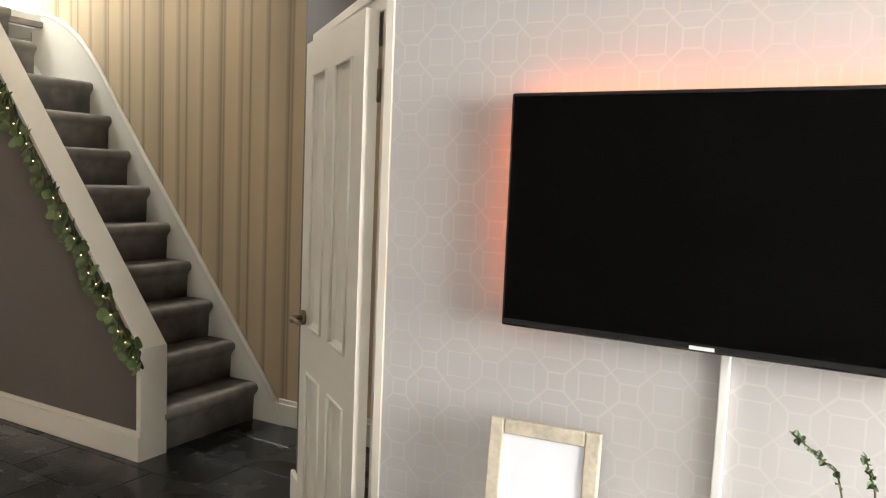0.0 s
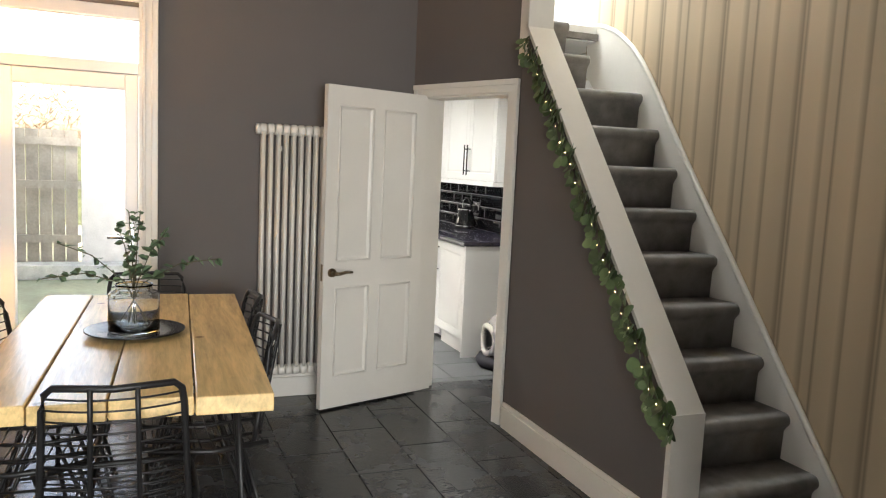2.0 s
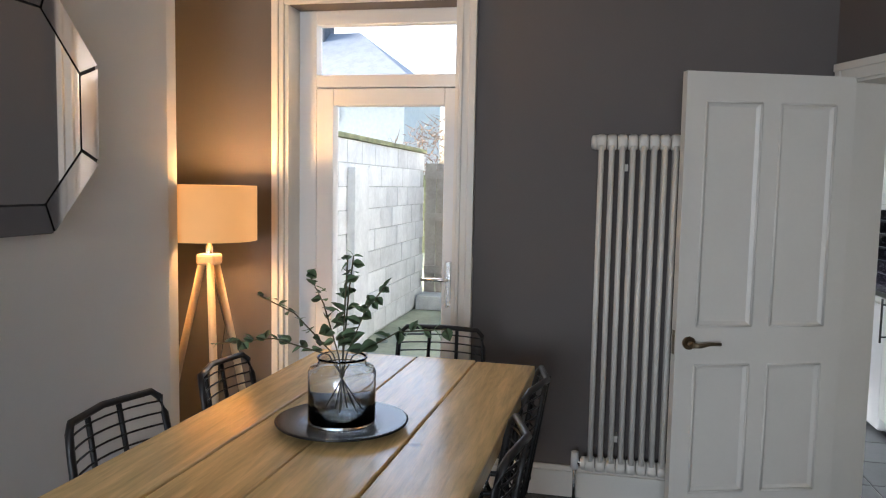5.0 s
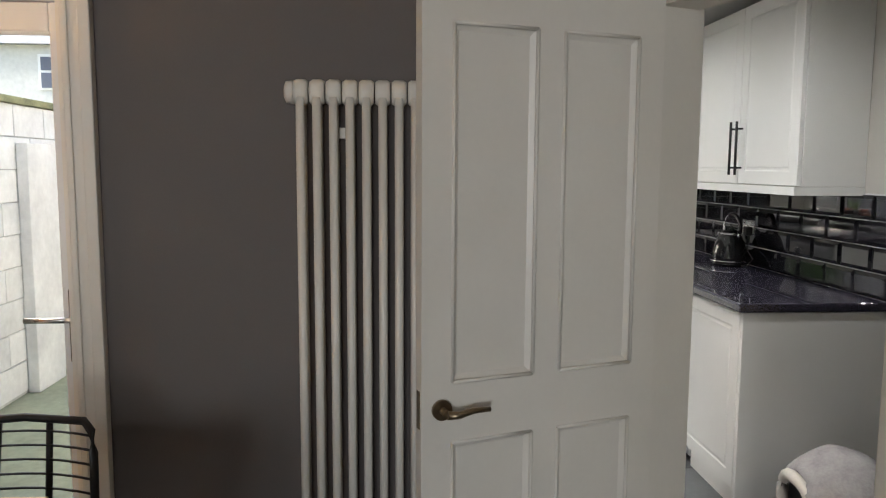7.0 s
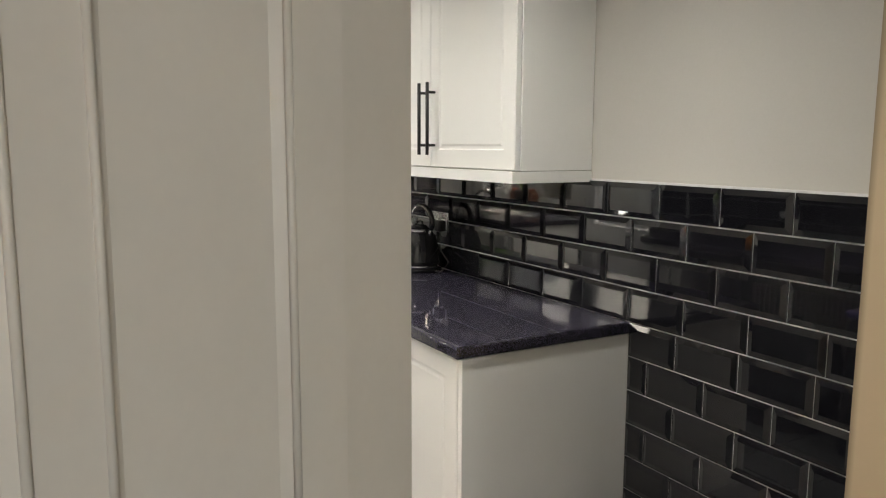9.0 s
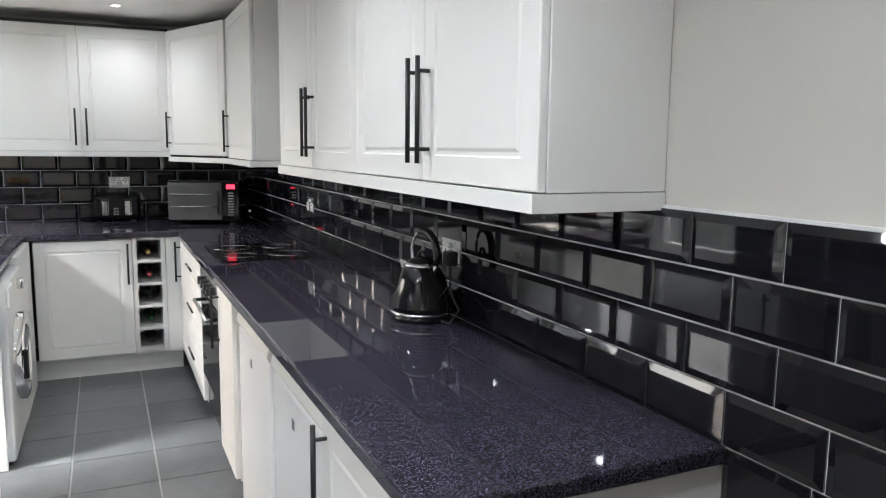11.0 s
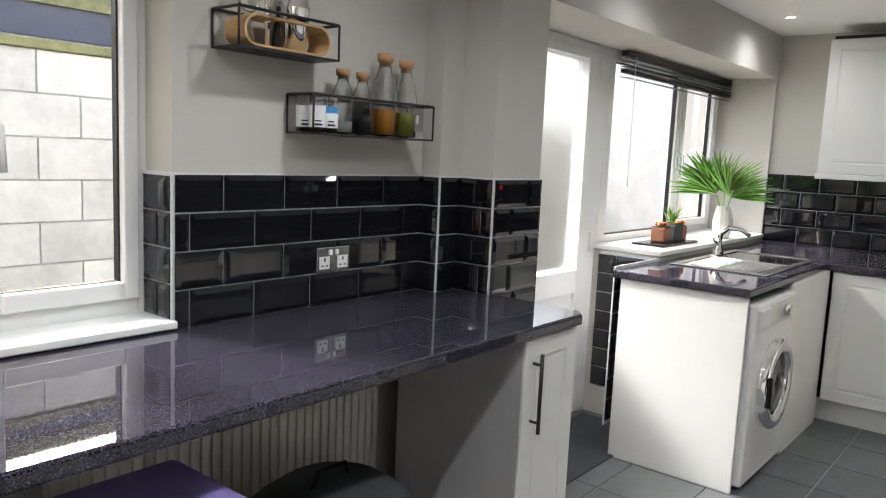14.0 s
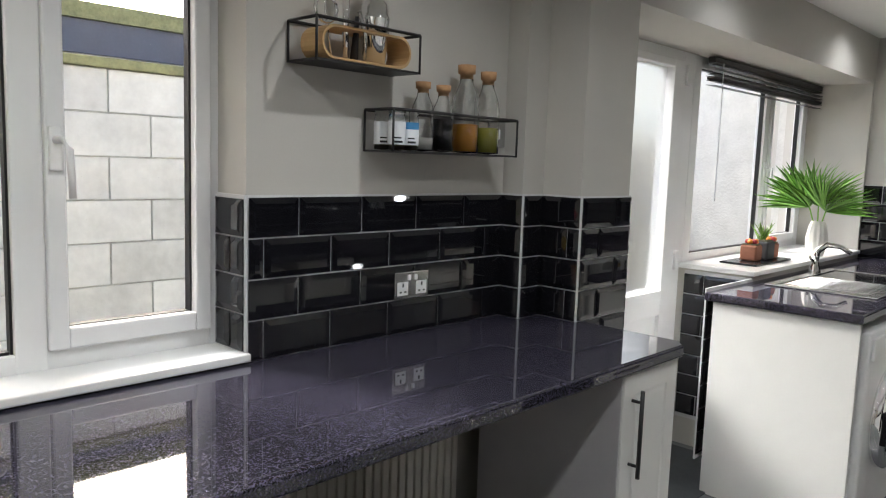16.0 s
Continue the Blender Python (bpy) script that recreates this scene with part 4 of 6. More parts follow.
# end run, front at x -10.11
FX = -10.12
u = thing("base_cabinet", "cream shaker base cabinet on the end wall", "cabinet", group="base cabinets")
part("body", box((-11.05, 1.93, 0.13), (FX - 0.002, 2.488, WT - wt - 0.002)), "unit", u)
shaker(u, (FX, 1.93), (0, 1), (1, 0), 0.557, 0.14, 0.885, (0.53, 0.6, 0.86))
part("plinth", box((FX - 0.07, 1.9, 0), (FX - 0.055, 2.78, 0.128)), "unit", u)
wr = thing("wine_rack", "cream built-in wine rack with five bays", "wine rack")
part("frame", boxes(((-10.6, 2.49, 0.13), (FX + 0.018, 2.515, 0.89)), ((-10.6, 2.66, 0.13), (FX + 0.018, 2.685, 0.89)), ((-10.62, 2.49, 0.13), (-10.6, 2.685, 0.89)), *[((-10.6, 2.515, 0.14 + k * 0.147), (FX + 0.015, 2.66, 0.158 + k * 0.147)) for k in range(6)]), "unit", wr)
solid("filler_panel", box((-10.2, 2.688, 0.13), (FX + 0.018, 2.79, 0.89), 0.002), "unit", "cream corner filler panel", "panel")
for k, (body, foil) in enumerate((("bottle_dark", "bottle_dark"), ("bottle_green", "bottle_green"), ("bottle_green", "bottle_dark"), ("bottle_dark", "redfoil"), ("bottle_dark", "gold"))):
    z = 0.16 + k * 0.147 + 0.04
    b = thing("wine_bottle", "dark glass wine bottle lying in the rack" if foil != "gold" else "wine bottle with gold foil lying in the rack", "bottle", pose(-10.55, 2.587, z, 0, 90, 0), group="wine bottles")
    part("glass", lathe([(0, 0), (0.037, 0.005), (0.038, 0.2), (0.03, 0.25), (0.015, 0.29), (0.014, 0.33), (0, 0.332)], 16), body, b)
    part("foil", lathe([(0.0155, 0.29), (0.016, 0.37), (0.0145, 0.385), (0, 0.386)], 14), foil, b)

# sink run
solid("end_panel", box((-8.775, 1.29, 0), (-8.755, 1.89, WT - wt - 0.002), 0.002), "unit", "plain white end panel beside the washing machine", "panel")
wm = thing("washing_machine", "white front-loading washing machine under the worktop", "washing machine")
part("body", box((-9.4, 1.33, 0.02), (-8.8, 1.92, 0.855), 0.012), "whiteplastic", wm)
part("detergent_drawer", box((-8.98, 1.92, 0.74), (-8.82, 1.932, 0.83), 0.004), "whiteplastic", wm)
part("control_panel", box((-9.39, 1.92, 0.74), (-8.99, 1.928, 0.845), 0.004), "ceramic", wm)
part("dial", tube([(-9.2, 1.926, 0.79), (-9.2, 1.955, 0.79)], 0.028, 18), "chrome", wm)
cx, cz = -9.1, 0.45


def ring(r0, r1, y0, y1, n=32):
    bm = bmesh.new()
    rings = [[bm.verts.new((cx + r * math.cos(k * 2 * math.pi / n), y, cz + r * math.sin(k * 2 * math.pi / n))) for k in range(n)] for r, y in ((r1, y0), (r1, y1 - 0.01), (r1 - 0.012, y1), (r0 + 0.01, y1), (r0, y1 - 0.015), (r0, y0))]
    for a, b in zip(rings, rings[1:]):
        for k in range(n):
            bm.faces.new((a[k], a[(k + 1) % n], b[(k + 1) % n], b[k])).smooth = True
    bmesh.ops.recalc_face_normals(bm, faces=bm.faces)
    return bm


pd = part("porthole_door", ring(0.15, 0.215, 1.921, 1.965), "chrome", wm, "chrome-rimmed porthole door")
part("porthole_glass", ring(0.001, 0.15, 1.921, 1.945), "blackgloss", pd, "dark porthole glass")
part("porthole_handle", box((-8.93, 1.955, 0.38), (-8.9, 1.985, 0.52), 0.008), "blackgloss", pd, "black grip")
for x in (-9.36, -8.84):
    part("foot", lathe([(0.02, 0), (0.02, 0.02)], 10, (x, 1.88, 0)), "blackmetal", wm)
u = thing("base_cabinet", "cream filler cabinet beside the washing machine", "cabinet", group="base cabinets")
part("body", box((-10.1, 1.3, 0.0), (-9.41, 1.915, WT - wt - 0.002)), "unit", u)

sink = thing("kitchen_sink", "stainless steel inset sink with drainer", "sink")
sx0, sx1, sy0, sy1 = -10.15, -9.2, 1.34, 1.83
part("rim", boxes(((sx0, sy0, WT), (sx1, sy0 + 0.05, WT + 0.008)), ((sx0, sy1 - 0.04, WT), (sx1, sy1, WT + 0.008)), ((sx0, sy0 + 0.05, WT), (sx0 + 0.04, sy1 - 0.04, WT + 0.008)), ((sx1 - 0.04, sy0 + 0.05, WT), (sx1, sy1 - 0.04, WT + 0.008)), ((-9.72, sy0 + 0.05, WT), (-9.69, sy1 - 0.04, WT + 0.008)), bevel=0.003), "steel", sink)
# no hollow: the bowl's shade is a flat black sheet inside the rim
part("bowl", boxes(((-10.1, sy0 + 0.06, WT + 0.001), (-9.74, sy1 - 0.05, WT + 0.003))), "blackgloss", sink, "flat black sheet in place of the shaded steel bowl")
for k in range(9):
    part("drainer_rib", tube([(-9.66 + k * 0.045, sy0 + 0.07, WT + 0.006), (-9.66 + k * 0.045, sy1 - 0.06, WT + 0.006)], 0.006, 6), "steel", sink)
part("drainer", box((-9.68, sy0 + 0.055, WT + 0.001), (-9.245, sy1 - 0.045, WT + 0.005)), "steel", sink)
tap = thing("mixer_tap", "chrome swan-neck mixer tap behind the sink", "tap")
part("base", lathe([(0.032, 0), (0.03, 0.02), (0.018, 0.05), (0.017, 0.09), (0, 0.095)], 16, (-9.85, 1.36, WT + 0.008)), "chrome", tap)
part("spout", tube([(-9.85, 1.36, WT + 0.08), (-9.85, 1.37, WT + 0.13), (-9.86, 1.41, WT + 0.165), (-9.86, 1.48, WT + 0.16), (-9.86, 1.53, WT + 0.13)], [0.018, 0.017, 0.015, 0.013, 0.012], 12), "chrome", tap)
part("lever", tube([(-9.84, 1.36, WT + 0.06), (-9.76, 1.36, WT + 0.1)], 0.008, 8), "chrome", tap)

# cabinet and radiator under the window worktop
u = thing("base_cabinet", "narrow cream base cabinet with a side panel greyed for shade", "cabinet", group="base cabinets")
part("body", box((-7.70, 1.12, 0.0), (-7.405, 1.63, WT - wt - 0.002)), "unit", u)
# shade below the worktop is painted into this panel's grey
part("side_panel", box((-7.403, 1.12, 0.0), (-7.385, 1.645, WT - wt - 0.002), 0.002), "shadedpanel", u, "white side panel with its shade put into a grey colour")
shaker(u, (-7.385, 1.632), (-1, 0), (0, 1), 0.32, 0.14, 0.885, (0.05, 0.58, 0.84))
part("plinth", box((-7.70, 1.59, 0), (-7.4, 1.628, 0.13)), "unit", u)

# ---- dining furniture ----
table = thing("dining_table", "rustic oiled pine plank dining table with black metal legs", "table",
              pose(-3.78, 0.43, 0, 0, 0, -1.8) @ pose(3.78, -0.44, 0))
TZ = 0.80
tx0, tx1 = -4.65, -2.91
edges = [0.0, 0.21, 0.415, 0.65, 0.88]
for k, (a, b) in enumerate(zip(edges, edges[1:])):
    bm = box((tx0 + 0.01 * (k % 2), a + 0.0022, TZ - 0.058), (tx1 - 0.006 * ((k + 1) % 2), b - 0.0022, TZ - 0.0015 * (k % 2)), 0.005)
    part("plank", bm, "plank", table)
for x in (tx1 - 0.22, tx0 + 0.12):
    part("batten", box((x, 0.05, TZ - 0.088), (x + 0.1, 0.83, TZ - 0.059), 0.003), "plank", table)
for x, d in ((tx1 - 0.17, 1), (tx0 + 0.17, -1)):
    for y in (0.1, 0.78):
        s = 1 if y > 0.4 else -1
        part("leg", tube([(x - 0.07, y, TZ - 0.088), (x + d * 0.03, y + s * 0.04, 0.012), (x + d * 0.05, y + s * 0.04, 0.012), (x + 0.07, y, TZ - 0.088)], 0.008, 8), "blackmetal", table, "black hairpin leg")

# wire chair, facing +y, seat at the origin
chair = thing("wire_chair", "black wire dining chair at the pine table", "chair", group="chairs round the table")


def back_pt(u, v):
    """u across -1..1, v from seat (0) to top (1)."""
    return Vector((u * (0.2 - 0.02 * v), -0.2 - 0.07 * v + 0.05 * u * u, 0.45 + 0.41 * v))


fr = [back_pt(-1, v / 6) for v in range(6)] + [back_pt(-0.97, 0.95), back_pt(-0.86, 1.0), back_pt(0, 1.0), back_pt(0.86, 1.0), back_pt(0.97, 0.95)] + [back_pt(1, v / 6) for v in range(5, -1, -1)]
part("back_frame", tube(fr, 0.0105, 8), "blackmetal", chair)
for v in range(12):
    w = 0.02 + v * 0.082
    part("wire", tube([back_pt(u / 4, w) for u in range(-4, 5)], 0.0032, 5), "blackmetal", chair)
for u in (-0.33, 0.33):
    part("back_strap", tube([back_pt(u, v / 4) + Vector((0, -0.004, 0)) for v in range(5)], 0.008, 6), "blackmetal", chair)
seat = [Vector((-0.215, -0.2, 0.45)), Vector((-0.23, 0, 0.44)), Vector((-0.22, 0.19, 0.455)), Vector((-0.16, 0.235, 0.452)), Vector((0.16, 0.235, 0.452)), Vector((0.22, 0.19, 0.455)), Vector((0.23, 0, 0.44)), Vector((0.215, -0.2, 0.45))]
part("seat_frame", tube(seat, 0.0105, 8), "blackmetal", chair)
for k in range(10):
    y = -0.19 + k * 0.045
    part("wire", tube([(-0.225, y, 0.448), (-0.1, y, 0.43), (0.1, y, 0.43), (0.225, y, 0.448)], 0.0032, 5), "blackmetal", chair)
for u in (-0.08, 0.08):
    part("seat_strap", tube([(u, -0.2, 0.44), (u, 0, 0.426), (u, 0.235, 0.448)], 0.008, 6), "blackmetal", chair)
for sx in (-1, 1):
    for sy in (-1, 1):
        part("leg", tube([(sx * 0.17, sy * 0.05, 0.432), (sx * 0.225, sy * 0.21, 0.006), (sx * 0.215, sy * 0.225, 0.006), (sx * 0.1, sy * 0.12, 0.43)], 0.0075, 8), "blackmetal", chair)
    part("rail", tube([(sx * 0.2, -0.14, 0.2), (sx * 0.2, 0.14, 0.2)], 0.006, 6), "blackmetal", chair)
chair.matrix_world = pose(-3.10, 0.40, 0, 0, 0, 90)
for x, y, r in ((-4.69, 0.47, -90), (-4.1, 0.13, 3), (-3.57, 0.08, -4), (-4.2, 0.70, 178), (-3.62, 0.69, 183)):
    copy_thing(chair, pose(x, y, 0, 0, 0, r))

solid("serving_plate", lathe([(0, 0.002), (0.12, 0.002), (0.182, 0.018), (0.184, 0.022), (0.178, 0.024), (0.115, 0.009), (0, 0.008)], 48, (-3.76, 0.435, TZ)), "plate", "round black charger plate on the table", "plate")
vx, vy, vz = -3.77, 0.43, TZ + 0.009
vase = thing("glass_vase", "blue-tinted glass jar vase on the charger plate", "vase")
part("glass", lathe([(0, 0.0), (0.088, 0.0), (0.094, 0.008), (0.094, 0.145), (0.088, 0.156), (0.068, 0.162), (0.066, 0.178), (0.07, 0.184), (0.067, 0.187), (0.063, 0.178), (0.065, 0.16), (0.085, 0.153), (0.0915, 0.144), (0.0915, 0.011), (0, 0.006)], 40, (vx, vy, vz)), "blueglass", vase)


def leaf_mesh(name, length, width, material, fold=0.15):
    bm = bmesh.new()
    n = 6
    left, mid, right = [], [], []
    for k in range(n + 1):
        t = k / n
        w = width * math.sin(math.pi * min(1, t ** 0.8)) * 0.5
        z = -0.25 * length * t * t
        mid.append(bm.verts.new((0, t * length, z)))
        if 0 < k < n:
            left.append(bm.verts.new((-w, t * length, z + w * fold)))
            right.append(bm.verts.new((w, t * length, z + w * fold)))
    for side in (left, right):
        bm.faces.new((mid[0], mid[1], side[0]))
        for k in range(n - 2):
            bm.faces.new((mid[k + 1], mid[k + 2], side[k + 1], side[k]))
        bm.faces.new((mid[n - 1], mid[n], side[-1]))
    for f in bm.faces:
        f.smooth = True
    return mesh_of(name, bm, material)


def aim(p, d, roll=0.0, s=1.0):
    """A pose at p whose +y runs along d."""
    d = Vector(d).normalized()
    return Matrix.Translation(p) @ d.to_track_quat("Y", "Z").to_matrix().to_4x4() @ Matrix.Rotation(roll, 4, "Y") @ Matrix.Scale(s, 4)


rnd = random.Random(5)
euc = thing("eucalyptus_bouquet", "grey-green eucalyptus stems in the glass vase", "plant")
leaf = leaf_mesh("leaf", 0.05, 0.042, "leaf")
for dx, dy, dz, n in ((-0.02, 0.1, 0.19, 9), (0.1, -0.05, 0.24, 9), (-0.14, -0.02, 0.26, 9), (0.05, 0.27, 0.1, 8), (0.12, -0.27, 0.04, 9), (-0.03, -0.24, 0.15, 7), (0.02, 0.02, 0.28, 9)):
    base = Vector((vx - dx * 0.2, vy - dy * 0.2, vz + 0.02))
    neck = Vector((vx + dx * 0.12, vy + dy * 0.12, vz + 0.19))
    tip = neck + Vector((dx, dy, dz))
    mid = (neck + tip) / 2 + Vector((0, 0, 0.03))
    part("stem", tube([base, neck, mid, tip], 0.0022, 5), "stem", euc)
    for k in range(n):
        t = 0.15 + 0.85 * k / (n - 1)
        p = neck.lerp(mid, t * 2) if t < 0.5 else mid.lerp(tip, t * 2 - 1)
        for s in (-1, 1):
            d = Vector((rnd.uniform(-1, 1), rnd.uniform(-1, 1) , rnd.uniform(-0.5, 0.8)))
            piece("leaf", leaf, euc, aim(p, d, rnd.uniform(-1, 1), rnd.uniform(0.6, 1.05) * (1.1 - 0.4 * t)))

# ---- floor lamp ----
fl = thing("floor_lamp", "lit tripod floor lamp with cream drum shade", "lamp")
lx, ly = -4.94, -0.625
part("shade", lathe([(0.213, 1.203), (0.213, 1.452), (0.21, 1.452), (0.21, 1.203), (0.213, 1.203)], 48, (lx, ly, 0)), "shade", fl, "glowing cream linen drum shade")
part("neck", lathe([(0.018, 1.14), (0.018, 1.17), (0.012, 1.18), (0.012, 1.26), (0.02, 1.27), (0.02, 1.31), (0, 1.312)], 14, (lx, ly, 0)), "steel", fl)
part("bulb", lathe([(0, 1.31), (0.02, 1.315), (0.032, 1.35), (0.025, 1.38), (0, 1.39)], 14, (lx, ly, 0)), "fairy", fl, "glowing bulb")
part("hub", box((lx - 0.045, ly - 0.045, 1.09), (lx + 0.045, ly + 0.045, 1.14), 0.012), "palewood", fl)
for a in (35, 155, 275):
    c, s = math.cos(radians(a)), math.sin(radians(a))
    part("leg", tube([(lx + c * 0.03, ly + s * 0.03, 1.12), (lx + c * 0.155, ly + s * 0.155, 0.6), (lx + c * 0.28, ly + s * 0.28, 0.0)], [0.017, 0.018, 0.015], 8), "palewood", fl)
part("shade_ring", tube([(lx - 0.212, ly, 1.262), (lx, ly, 1.262), (lx + 0.212, ly, 1.262)], 0.003, 5), "steel", fl)
part("flex", tube([(lx, ly, 1.1), (lx - 0.05, ly + 0.05, 0.8), (lx - 0.03, ly, 0.4), (lx - 0.1, ly + 0.1, 0.01)], 0.003, 5), "blackmetal", fl)
lamp("floor_lamp_bulb_light", "POINT", pose(lx, ly, 1.36), 21, (1.0, 0.55, 0.2), radius=0.04)

# ---- wall mirror on the chimney breast ----
mr = thing("wall_mirror", "octagonal wall mirror with faceted mirrored edge", "mirror")
mx, mz, ra, rb = -3.76, 1.69, 0.43, 0.33
outer = [(mx + ra * 0.97 * math.cos(radians(a)), mz + ra * math.sin(radians(a))) for a in (22.5, 67.5, 112.5, 157.5, 202.5, 247.5, 292.5, 337.5)]
inner = [(mx + rb * 0.97 * math.cos(radians(a)), mz + rb * math.sin(radians(a))) for a in (22.5, 67.5, 112.5, 157.5, 202.5, 247.5, 292.5, 337.5)]
part("backing", prism(outer, "y", -0.628, -0.605), "blackmetal", mr)
part("centre_glass", prism([(mx + (a - mx) * 0.985, mz + (b - mz) * 0.985) for a, b in inner], "y", -0.605, -0.596), "mirror", mr)
for i in range(8):
    j = (i + 1) % 8
    quad = [inner[i], outer[i], outer[j], inner[j]]
    c = (sum(q[0] for q in quad) / 4, sum(q[1] for q in quad) / 4)
    quad = [(c[0] + (q[0] - c[0]) * 0.97, c[1] + (q[1] - c[1]) * 0.95) for q in quad]
    bm = prism(quad, "y", -0.605, -0.594)
    part("border_panel", bm, "darkmirror", mr)

# ---- column radiator ----
rad = thing("column_radiator", "tall white column radiator on the dark wall", "radiator")
n, y0, pitch = 12, 1.11, 0.0455
for k in range(n):
    y = y0 + k * pitch
    for x in (-5.295, -5.245):
        part("tube", tube([(x, y, 0.22), (x, y, 1.66)], 0.0125, 10), "white", rad)
    for z in (0.2, 1.675):
        bm = tube([(-5.27, y - 0.021, z), (-5.27, y - 0.012, z), (-5.27, y + 0.012, z), (-5.27, y + 0.021, z)], [0.03, 0.036, 0.036, 0.03], 12)
        part("header", bm, "white", rad)
for z in (0.2, 1.675):
    part("end_cap", tube([(-5.27, y0 - 0.045, z), (-5.27, y0 - 0.04, z), (-5.27, y0 - 0.02, z)], [0.018, 0.03, 0.033], 12), "white", rad)
for y in (1.2, 1.5):
    for z in (0.3, 1.55):
        part("bracket", box((-5.36, y, z), (-5.3, y + 0.03, z + 0.03)), "white", rad)
v = part("valve", tube([(-5.27, y0 - 0.02, 0.2), (-5.27, y0 - 0.075, 0.2)], 0.012, 10), "chrome", rad, "chrome radiator valve")
part("valve_head", tube([(-5.27, y0 - 0.07, 0.17), (-5.27, y0 - 0.07, 0.25)], 0.018, 12), "whiteplastic", v)
part("pipe", tube([(-5.27, y0 - 0.07, 0.17), (-5.27, y0 - 0.07, 0.0)], 0.0075, 8), "chrome", rad)

# ---- television wall ----
tv = thing("television", "wall-mounted flat television, screen dark, orange glow behind", "television")
part("casing", box((-0.731, 1.6, 1.103), (0.226, 1.645, 1.643), 0.006), "blackgloss", tv)
part("screen", box((-0.722, 1.597, 1.122), (0.217, 1.6015, 1.634)), "screen", tv, "dark glossy screen")
part("bracket", box((-0.5, 1.645, 1.2), (-0.05, 1.68, 1.5)), "blackmetal", tv)
part("led_strip", boxes(((-0.7, 1.646, 1.6), (0.19, 1.652, 1.615)), ((-0.7, 1.646, 1.16), (-0.685, 1.652, 1.598)), ((0.175, 1.646, 1.16), (0.19, 1.652, 1.598))), "led", tv, "orange led strip behind the set")
part("badge", box((-0.3, 1.5955, 1.109), (-0.25, 1.5985, 1.1165)), "paper", tv, "small white maker's mark")
tr = thing("cable_trunking", "white plastic cable trunking below the television", "trunking")
part("cover", box((-0.246, 1.66, 0.15), (-0.226, 1.679, 1.1), 0.003), "whiteplastic", tr)
sd = thing("sideboard", "low white sideboard under the television", "sideboard")
part("carcass", box((-0.9, 1.25, 0.06), (0.75, 1.655, 0.555), 0.004), "white", sd)
part("top", box((-0.92, 1.235, 0.556), (0.77, 1.655, 0.58), 0.004), "white", sd)
part("plinth", box((-0.88, 1.28, 0), (0.73, 1.64, 0.058)), "white", sd)
pf = thing("picture_frame", "distressed cream picture frame leaning on the wall", "picture frame", pose(-0.6, 1.56, 0.581, -6, 0, 6))
part("frame", boxes(((-0.13, -0.012, 0), (-0.095, 0.012, 0.31)), ((0.095, -0.012, 0), (0.13, 0.012, 0.31)), ((-0.095, -0.012, 0), (0.095, 0.012, 0.035)), ((-0.095, -0.012, 0.275), (0.095, 0.012, 0.31)), bevel=0.004), "distress", pf)
part("print", box((-0.095, -0.003, 0.035), (0.095, 0.003, 0.275)), "print", pf, "pale blank print")
sprig = thing("eucalyptus_sprig", "artificial eucalyptus sprig beside the picture", "plant")
part("pot", lathe([(0, 0), (0.05, 0), (0.06, 0.12), (0.055, 0.12), (0.048, 0.01), (0, 0.01)], 20, (0.07, 1.5, 0.581)), "ceramic", sprig)
sl = leaf_mesh("leaf", 0.024, 0.014, "leaf")
for tx, tz in ((-0.09, 1.0), (0.03, 0.98), (0.15, 1.02), (0.2, 0.93)):
    a, b, c = Vector((0.07, 1.5, 0.6)), Vector((0.07 + (tx - 0.07) * 0.5, 1.5, tz - 0.06)), Vector((tx, 1.5, tz))
    part("stem", tube([a, b, c], 0.002, 5), "stem", sprig)
    for k in range(18):
        t = k / 17
        p = a.lerp(b, t * 2) if t < 0.5 else b.lerp(c, t * 2 - 1)
        for s in (-1, 1):
            piece("leaf", sl, sprig, aim(p, (rnd.uniform(-0.3, 0.3), s, rnd.uniform(-0.2, 0.6)), rnd.uniform(-1, 1), 1))

# ---- garland on the stair capping ----
gar = thing("eucalyptus_garland", "eucalyptus garland with fairy lights along the stair capping", "garland")
bm = bmesh.new()
hub = bm.verts.new((0, 0.032, -0.004))
rim = [bm.verts.new((0.029 * math.sin(k * math.pi / 5), 0.032 - 0.032 * math.cos(k * math.pi / 5), 0.004 * math.cos(k * math.pi / 2.5))) for k in range(10)]
for k in range(10):
    bm.faces.new((hub, rim[k], rim[(k + 1) % 10])).smooth = True
gl = mesh_of("leaf", bm, "garland_leaf")
pts = []
for k in range(27):
    x = -4.42 + k * (4.42 - 2.97) / 26
    pts.append(Vector((x, 2.402, cap_z(x) - 0.045 - 0.022 * math.sin(k * 1.7))))
part("stem", tube(pts, 0.004, 6), "stem", gar)
